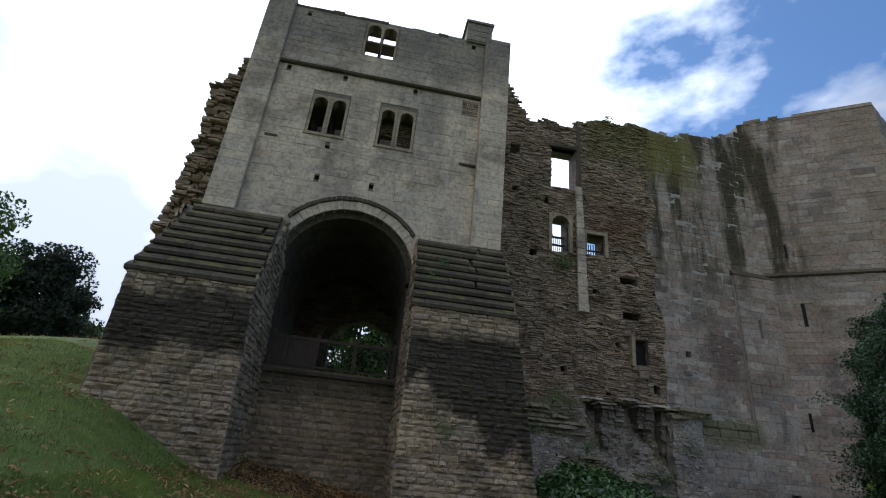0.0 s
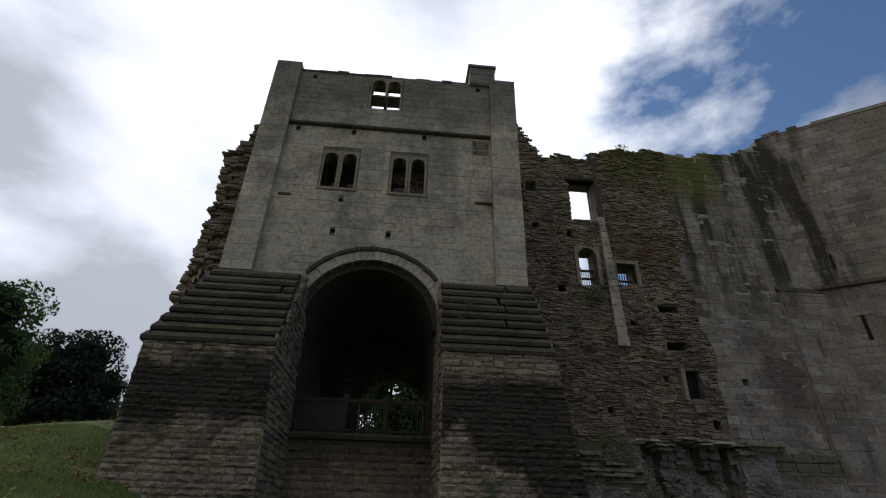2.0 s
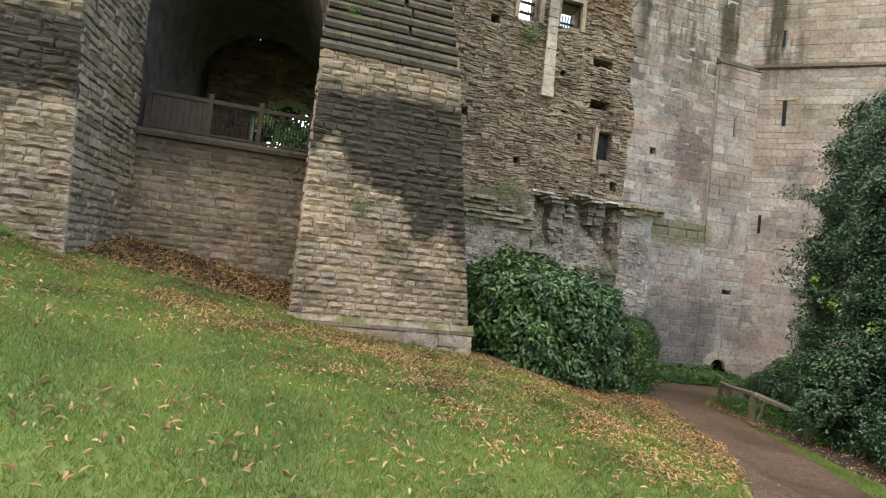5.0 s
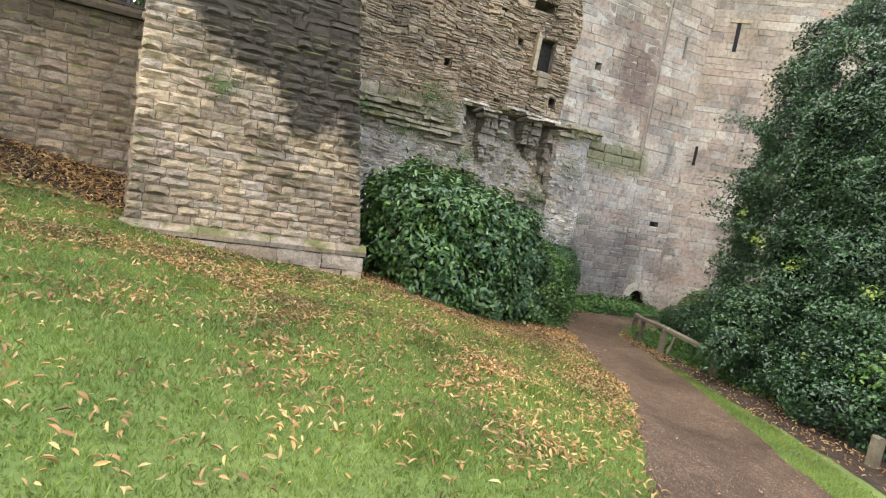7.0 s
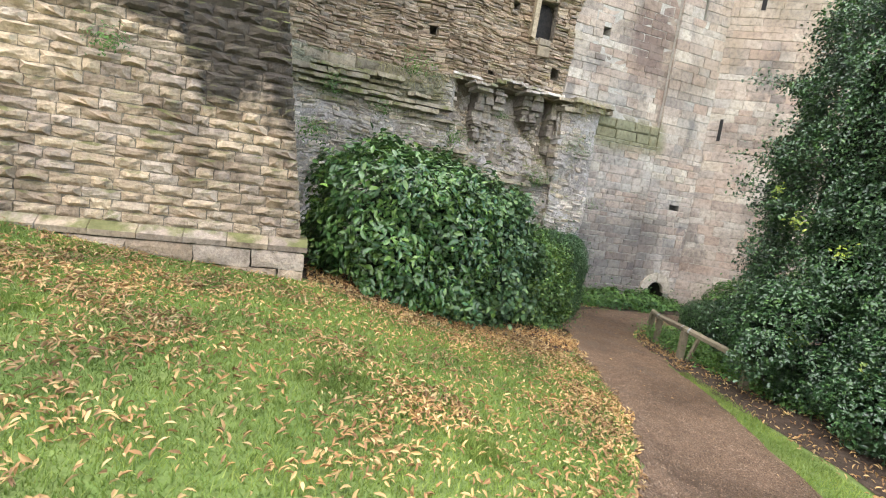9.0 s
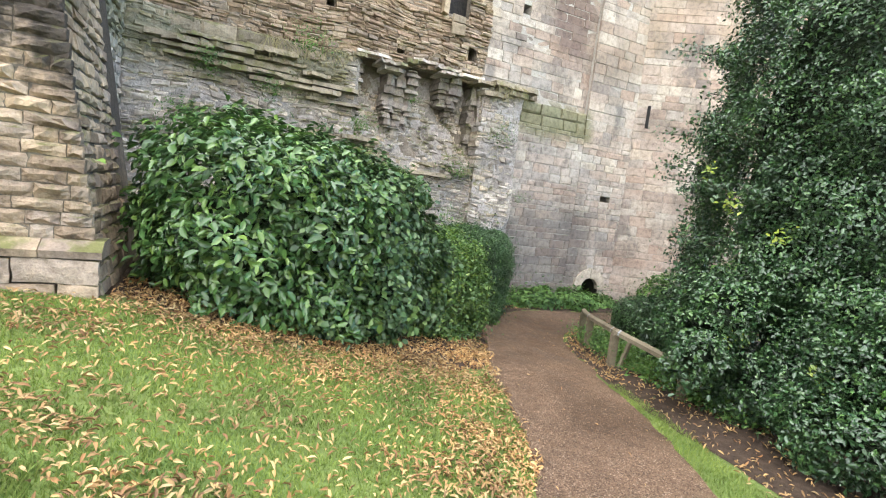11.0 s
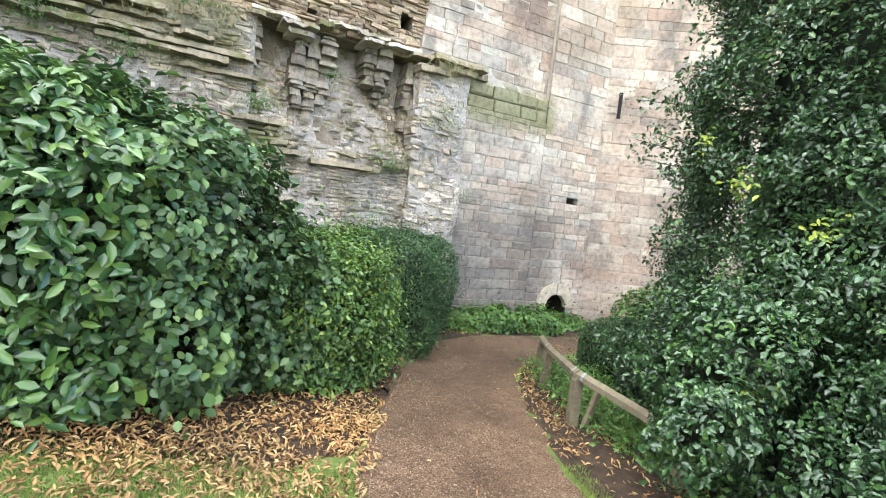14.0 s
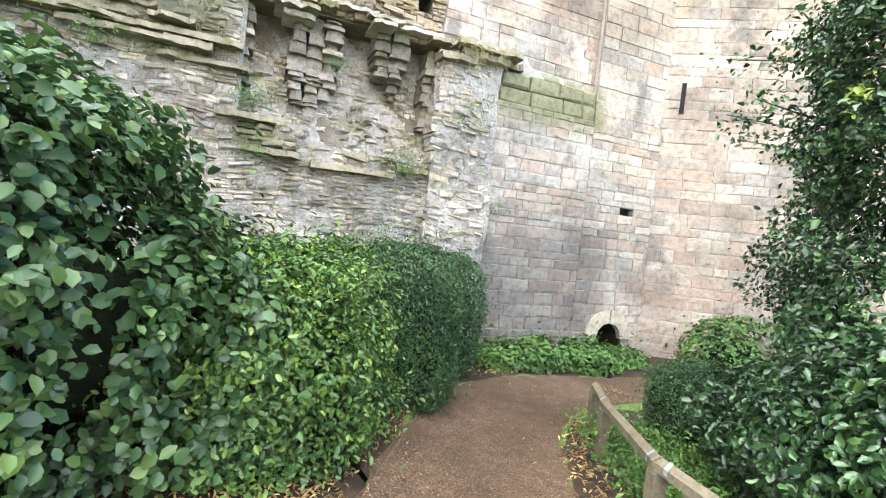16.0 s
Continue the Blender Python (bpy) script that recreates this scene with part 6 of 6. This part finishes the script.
# ---- fence ----
fence = tagged(empty("fence", 11.3, 11.2, h_at(11.3, 11.2)), "low weathered timber rail fence with square posts", "fence")
POSTS = [(10.25, 6.75), (11.32, 9.95), (11.28, 11.25), (12.25, 12.85), (12.75, 13.6)]
TOPS, RAILS = [], []
for x, y in POSTS:
    bm = bmesh.new()
    g = h_at(x, y) - (0.14 if y < 10.5 else 0.0)
    prism(bm, [(-0.05, -0.3), (0.05, -0.3), (0.05, 0.54), (0.03, 0.56), (-0.03, 0.56), (-0.05, 0.54)], -0.05, 0.05, lambda u, d, v, x=x, y=y, g=g: (x + u + d * 0.3, y + d - u * 0.3, g + v))
    part("post", bm, M_WOOD, fence)
    TOPS.append(Vector((x, y, g + 0.56)))
for a, b in zip(TOPS[1:], TOPS[2:]):
    d = (b - a).normalized()
    sx = Vector((d.y, -d.x, 0)).normalized() * 0.05
    bm = bmesh.new()
    prof = [(-1, 0.0), (1, 0.0), (1, 0.06), (0, 0.1), (-1, 0.06)]
    v0 = [bm.verts.new(a - d * 0.03 + sx * k + Vector((0, 0, h))) for k, h in prof]
    v1 = [bm.verts.new(b + d * 0.03 + sx * k + Vector((0, 0, h))) for k, h in prof]
    bm.faces.new(v0[::-1])
    bm.faces.new(v1)
    for i in range(5):
        bm.faces.new((v0[i], v0[(i + 1) % 5], v1[(i + 1) % 5], v1[i]))
    RAILS.append(part("rail", bm, M_WOOD, fence))
for a, b, rail in ((TOPS[2], TOPS[3], RAILS[1]), (TOPS[2], TOPS[1], RAILS[0]), (TOPS[3], TOPS[4], RAILS[2])):
    d = (b - a).normalized()
    sx = Vector((d.y, -d.x, 0)).normalized() * 0.053
    c = a + d * 0.09
    bm = bmesh.new()
    prof = [(-1, 0.02), (-1, 0.062), (0, 0.104), (1, 0.062), (1, 0.02)]
    v0 = [bm.verts.new(c + sx * k + Vector((0, 0, h))) for k, h in prof]
    v1 = [bm.verts.new(c + d * 0.035 + sx * k + Vector((0, 0, h))) for k, h in prof]
    for i in range(4):
        bm.faces.new((v0[i], v0[i + 1], v1[i + 1], v1[i]))
    part("metal_strap", bm, M_LEAD, rail, "pale metal strap round the rail")
bm = bmesh.new()
rod(bm, (11.35, 11.2, h_at(11.3, 11.2) - 0.2), TOPS[2] + Vector((0.25, -0.1, -0.12)), 0.04, 0.04, 4)
part("brace", bm, M_WOOD, fence)


# ---- soil beds, fallen leaves, grass ----
def bed(name, label, L, R, lift):
    return tagged(new(name, ribbon(name, resample(L, 60), resample(R, 60), M_SOIL, lift, 10, 0.05)), label, "soil bed", kind="structure")


bed("soil_bed", "dark bare soil strip under the hedges", [(4.35, 11.3), (5.5, 10.75), (6.8, 10.75), (7.9, 10.65), (8.6, 10.7), (9.55, 12.35), (10.5, 14.2), (11.5, 15.4), (13, 16.1)], [(4.35, 14), (5.5, 14), (6.8, 14), (8.0, 14.2), (8.6, 14.4), (9.2, 15), (9.8, 15.8), (11, 16.8), (13, 17.3)], 0.006)
bed("soil_bed", "dark soil along the foot of the castle wall", [(11.6, 15.6), (13.0, 16.0), (14.6, 15.75), (18, 15.2)], [(11.6, 17.4), (13.0, 17.4), (14.6, 17.4), (18.5, 17.0)], 0.004)
bed("soil_bed", "dark earth between the buttresses, covered with leaves", [(-2.5, 11.5), (-1.0, 11.9), (0.95, 11.6)], [(-2.6, 13.7), (-1.0, 13.7), (1.0, 13.7)], 0.012)
bed("soil_bed", "dark soil under the holly and the fence", [(8.6, 4.6), (9.5, 6.4), (9.95, 8.0), (10.2, 9.4), (10.4, 10.4), (10.97, 11.6), (11.75, 12.8), (12.6, 13.9), (14, 14.2), (17, 13.5)], [(16, 1), (18, 4), (18, 6), (18, 8), (18, 9.5), (18, 11), (18, 11.5), (18, 12), (18.5, 12.5)], 0.008)


def path_left(y):
    k = np.argmax(PL[:, 1])
    return np.interp(y, PL[:k, 1], PL[:k, 0])


def path_right(y):
    k = np.argmax(PR[:, 1])
    return np.interp(y, PR[:k, 1], PR[:k, 0])


def patchy(x, y, f):
    return np.array([noise.fractal(Vector((a * f, b * f, 4.2)), 0.8, 2.0, 3) for a, b in zip(x, y)])


def litter(name, label, n, x0, x1, y0, y1, weight, size, seed, group):
    rngn = np.random.default_rng(seed)
    x, y = rngn.uniform(x0, x1, n), rngn.uniform(y0, y1, n)
    keep = rngn.uniform(0, 1, n) < weight(x, y)
    x, y = x[keep], y[keep]
    P = np.stack((x, y, height(x, y) + rngn.uniform(0.02, 0.055, len(x))), -1)
    return tagged(new(name, leaf_cloud(name, P, np.tile((0, 0, 1.0), (len(P), 1)), size, M_LITTER, seed + 1, fold=0.5, aspect=0.27, droop=0, scatter=0.55)), label, "fallen leaves", group, "stuff")


def lawn_weight(x, y):
    w = 0.22 + 0.9 * np.clip(patchy(x, y, 0.9) * 1.7 + 0.2, 0, 1)
    w *= 0.14 + 0.86 * np.clip((y - 5.8 + 0.4 * (x - 3)) / 2.4, 0, 1)
    w += 0.35 * np.clip((y - 9.6) / 1.0, 0, 1) * np.clip((x - 4.6) / 0.6, 0, 1)
    w *= 0.8 - 0.3 * np.clip((3.0 - x) / 2.0, 0, 1)
    return w * (x < path_left(y) + 0.06 + 0.05 * np.sin(y * 9)) * ((y < 10.95) | (x > 4.4) | (x < 0.9) & (y < 11.2))


litter("leaf_litter", "dry orange and brown fallen leaves on the lawn", 165000, -3, 9.2, 1.5, 12.2, lawn_weight, 0.062, 161, "fallen leaves")
litter("leaf_litter", "dry orange and brown fallen leaves along the path edge", 10000, 8, 14.5, 10.5, 16.6, lambda x, y: np.clip(1.2 - np.minimum(np.abs(x - path_left(y) + 0.25), np.abs(x - path_right(y) - 0.25)) / 0.28, 0, 1) * (y < 15.2) + 0.7 * (y > 15.9) * (y < 16.5) * (x > 11), 0.06, 163, "fallen leaves")
litter("leaf_litter", "brown fallen leaves drifted under the hedge", 3300, 4.4, 10.2, 10.6, 13.6, lambda x, y: np.clip(1.2 - np.abs(y - 10.95 - 0.18 * np.clip(x - 7.5, 0, 9) * np.clip(x - 7.0, 0, 1.5)) / 0.5, 0, 1) * (x < path_left(y)), 0.06, 175, "fallen leaves")
litter("leaf_litter", "reddish fallen leaves gathered between the buttresses", 3800, -2.5, 0.95, 11.3, 13.5, lambda x, y: 0.85 + 0 * x, 0.085, 165, "fallen leaves")
litter("leaf_litter", "scattered dry leaves on the grassy slope", 24000, -14, -2, 3, 18, lambda x, y: np.clip(patchy(x, y, 0.4) * 1.3 + 0.1, 0.05, 1) * ((x < -5.6) | (y < 10.8)), 0.1, 167, "fallen leaves")
litter("leaf_litter", "small crumbs of leaf scattered over the gravel", 700, 5, 13, 5.5, 15.5, lambda x, y: 0.35 * (x > path_left(y)) * (x < path_right(y)), 0.045, 169, "fallen leaves")


litter("leaf_litter", "dark brown leaves under the holly and the fence", 5200, 9.4, 13.2, 4.5, 14.0, lambda x, y: 0.75 * (x > path_right(y) + np.clip(0.2 + 0.14 * (10.2 - y), 0.12, 0.8)) * (x < path_right(y) + 1.9), 0.065, 187, "fallen leaves")


def pebbles(n, seed):
    """Loose stones on the gravel."""
    rngn = np.random.default_rng(seed)
    y = rngn.uniform(3.5, 15.0, n)
    f = rngn.uniform(0, 1, n)
    x = path_left(y) + 0.05 + (path_right(y) - path_left(y) - 0.1) * np.where(rngn.uniform(0, 1, n) < 0.4, f ** 3, f)
    r = rngn.uniform(0.003, 0.009, n)[:, None]
    c = np.stack((x, y, height(x, y) + 0.015), -1)
    V = np.stack([c + np.array(o) * r * rngn.uniform(0.7, 1.3, (n, 3)) for o in ((1, 0, 0), (0, 1, 0), (-1, 0, 0), (0, -1, 0), (0, 0, 0.9))], 1).reshape(-1, 3)
    base = np.arange(n)[:, None] * 5
    return mesh_of("pebbles", V.tolist(), [t for q in ((0, 1, 4), (1, 2, 4), (2, 3, 4), (3, 0, 4)) for t in (base + np.array(q)).tolist()], M_PEBBLE)


tagged(new("pebbles", pebbles(15000, 191)), "small brown and grey stones of the gravel path", "gravel", kind="stuff")


def grass(n, x0, x1, y0, y1, ok, hgt, seed):
    rngn = np.random.default_rng(seed)
    x, y = rngn.uniform(x0, x1, n), rngn.uniform(y0, y1, n)
    keep = ok(x, y)
    x, y = x[keep], y[keep]
    k = len(x)
    z = height(x, y)
    ang, lean = rngn.uniform(0, 2 * np.pi, k), rngn.normal(0, 0.55, (k, 2))
    h = hgt * rngn.uniform(0.5, 1.3, k)
    w = rngn.uniform(0.0025, 0.006, k)
    a = np.stack((x - np.cos(ang) * w, y - np.sin(ang) * w, z - 0.005), -1)
    b = np.stack((x + np.cos(ang) * w, y + np.sin(ang) * w, z - 0.005), -1)
    c = np.stack((x + lean[:, 0] * h, y + lean[:, 1] * h, z + h), -1)
    V = np.stack((a, b, c), 1).reshape(-1, 3)
    return mesh_of("grass", V.tolist(), np.arange(3 * k).reshape(-1, 3).tolist(), M_BLADE)


tagged(new("grass", grass(500000, -3.0, 9.5, 2.2, 11.5, lambda x, y: (x < path_left(y) + 0.03 * np.sin(y * 7) + 0.02 * np.sin(y * 23)) & ((y < 10.95) | (x < 0.9)) & ((x < 4.5) | (y < 10.9 - 0.35 * np.clip(x - 7.2, 0, 1))) & ((x > -2.4) | (y < 10.7)), 0.036, 171)), "short green lawn grass", "grass", kind="stuff")
tagged(new("grass", grass(120000, -11, -2.4, 3.0, 14.5, lambda x, y: (x < -5.7) | (y < 10.7), 0.055, 177)), "longer grass on the bank beside the gatehouse", "grass", kind="stuff")
tagged(new("grass_verge", grass(90000, 7.5, 12.0, 4.5, 11.5, lambda x, y: (x > path_right(y) - 0.02) & (x < path_right(y) + np.clip(0.25 + 0.16 * (10.2 - y), 0.1, 0.85)) & (y < 10.4), 0.045, 173)), "narrow strip of longer grass along the path", "grass", kind="stuff")
for k, (x, y, r) in enumerate(((3.6, 5.9, 0.28), (4.4, 7.9, 0.3), (2.2, 8.6, 0.22), (2.0, 10.6, 0.3), (1.0, 10.5, 0.3), (5.3, 7.2, 0.2))):
    tagged(new("grass_tuft", grass(1500, x - r, x + r, y - r, y + r, lambda a, b, x=x, y=y, r=r: np.hypot(a - x, b - y) < r * (0.8 + 0.2 * np.sin(a * 40)), 0.07, 180 + k)), "darker tuft of long grass in the lawn", "grass", "grass tufts", "stuff")


# ---- trees beyond ----
def tree(name, label, x, y, z0, trunk, blobs, n, leaf, mat, seed):
    thing = tagged(empty(name, x, y, z0), label, "tree")
    bm = bmesh.new()
    rod(bm, (x, y, z0 - 0.5), (x, y, z0 + trunk), 0.35, 0.24, 10)
    stem = part("trunk", bm, M_BARK, thing)
    for b in blobs:
        bm = bmesh.new()
        rod(bm, (x, y, z0 + trunk * 0.8), b[:3], 0.16, 0.04, 6)
        part("limb", bm, M_BARK, stem)
    P, Q = blob_points(blobs, n, seed, depth=0.9, rough=0.35, freq=2.4, floor=False)
    part("crown", leaf_lite("crown", P, Q, leaf, mat, seed + 1, aspect=0.6, scatter=0.9), None, thing)["kind"] = "stuff"
    part("crown_shade", blob_core(blobs, 0.66), M_INNER, thing)
    return thing


def crown(cx, cy, z0, z1, r, n, seed):
    """Clumps that make up an uneven crown."""
    rngn = random.Random(seed)
    out = []
    for i in range(n):
        f = (i + 0.5) / n
        z = z0 + (z1 - z0) * f
        w = r * math.sin(math.pi * min(0.95, 0.2 + 0.72 * f)) ** 0.7
        a = i * 2.4 + rngn.uniform(-0.4, 0.4)
        k = rngn.uniform(0.38, 0.55) * r
        out.append((cx + w * 0.62 * math.cos(a), cy + w * 0.62 * math.sin(a), z, k, k, k * rngn.uniform(0.7, 0.95), 2.0))
    return out


tree("broadleaf_tree", "rounded dark copper-green tree on the hilltop", -23.6, 37.5, 3.4, 3.0, crown(-23.6, 37.5, 6.2, 11.4, 4.0, 14, 1), 30000, 0.3, M_TREE_DARK, 201)
tree("broadleaf_tree", "large spreading green tree on the hilltop", -20.6, 23.2, 3.2, 2.5, crown(-20.6, 23.2, 5.2, 10.6, 3.7, 16, 2), 36000, 0.24, M_TREE, 203)
tree("broadleaf_tree", "distant pale green tree behind the hill", -27, 52, 3, 2, crown(-27, 52, 6.5, 10.6, 2.6, 8, 3), 9000, 0.35, M_TREE, 205)
tree("broadleaf_tree", "green tree seen through the archway", -0.8, 33, 3.3, 3, crown(-0.8, 33, 5.6, 12.0, 3.6, 12, 4), 14000, 0.3, M_TREE, 207)
tree("broadleaf_tree", "distant green tree on the slope", -44, 40, 4.5, 2.5, crown(-44, 40, 6, 12, 5.5, 12, 5), 12000, 0.4, M_TREE, 209)
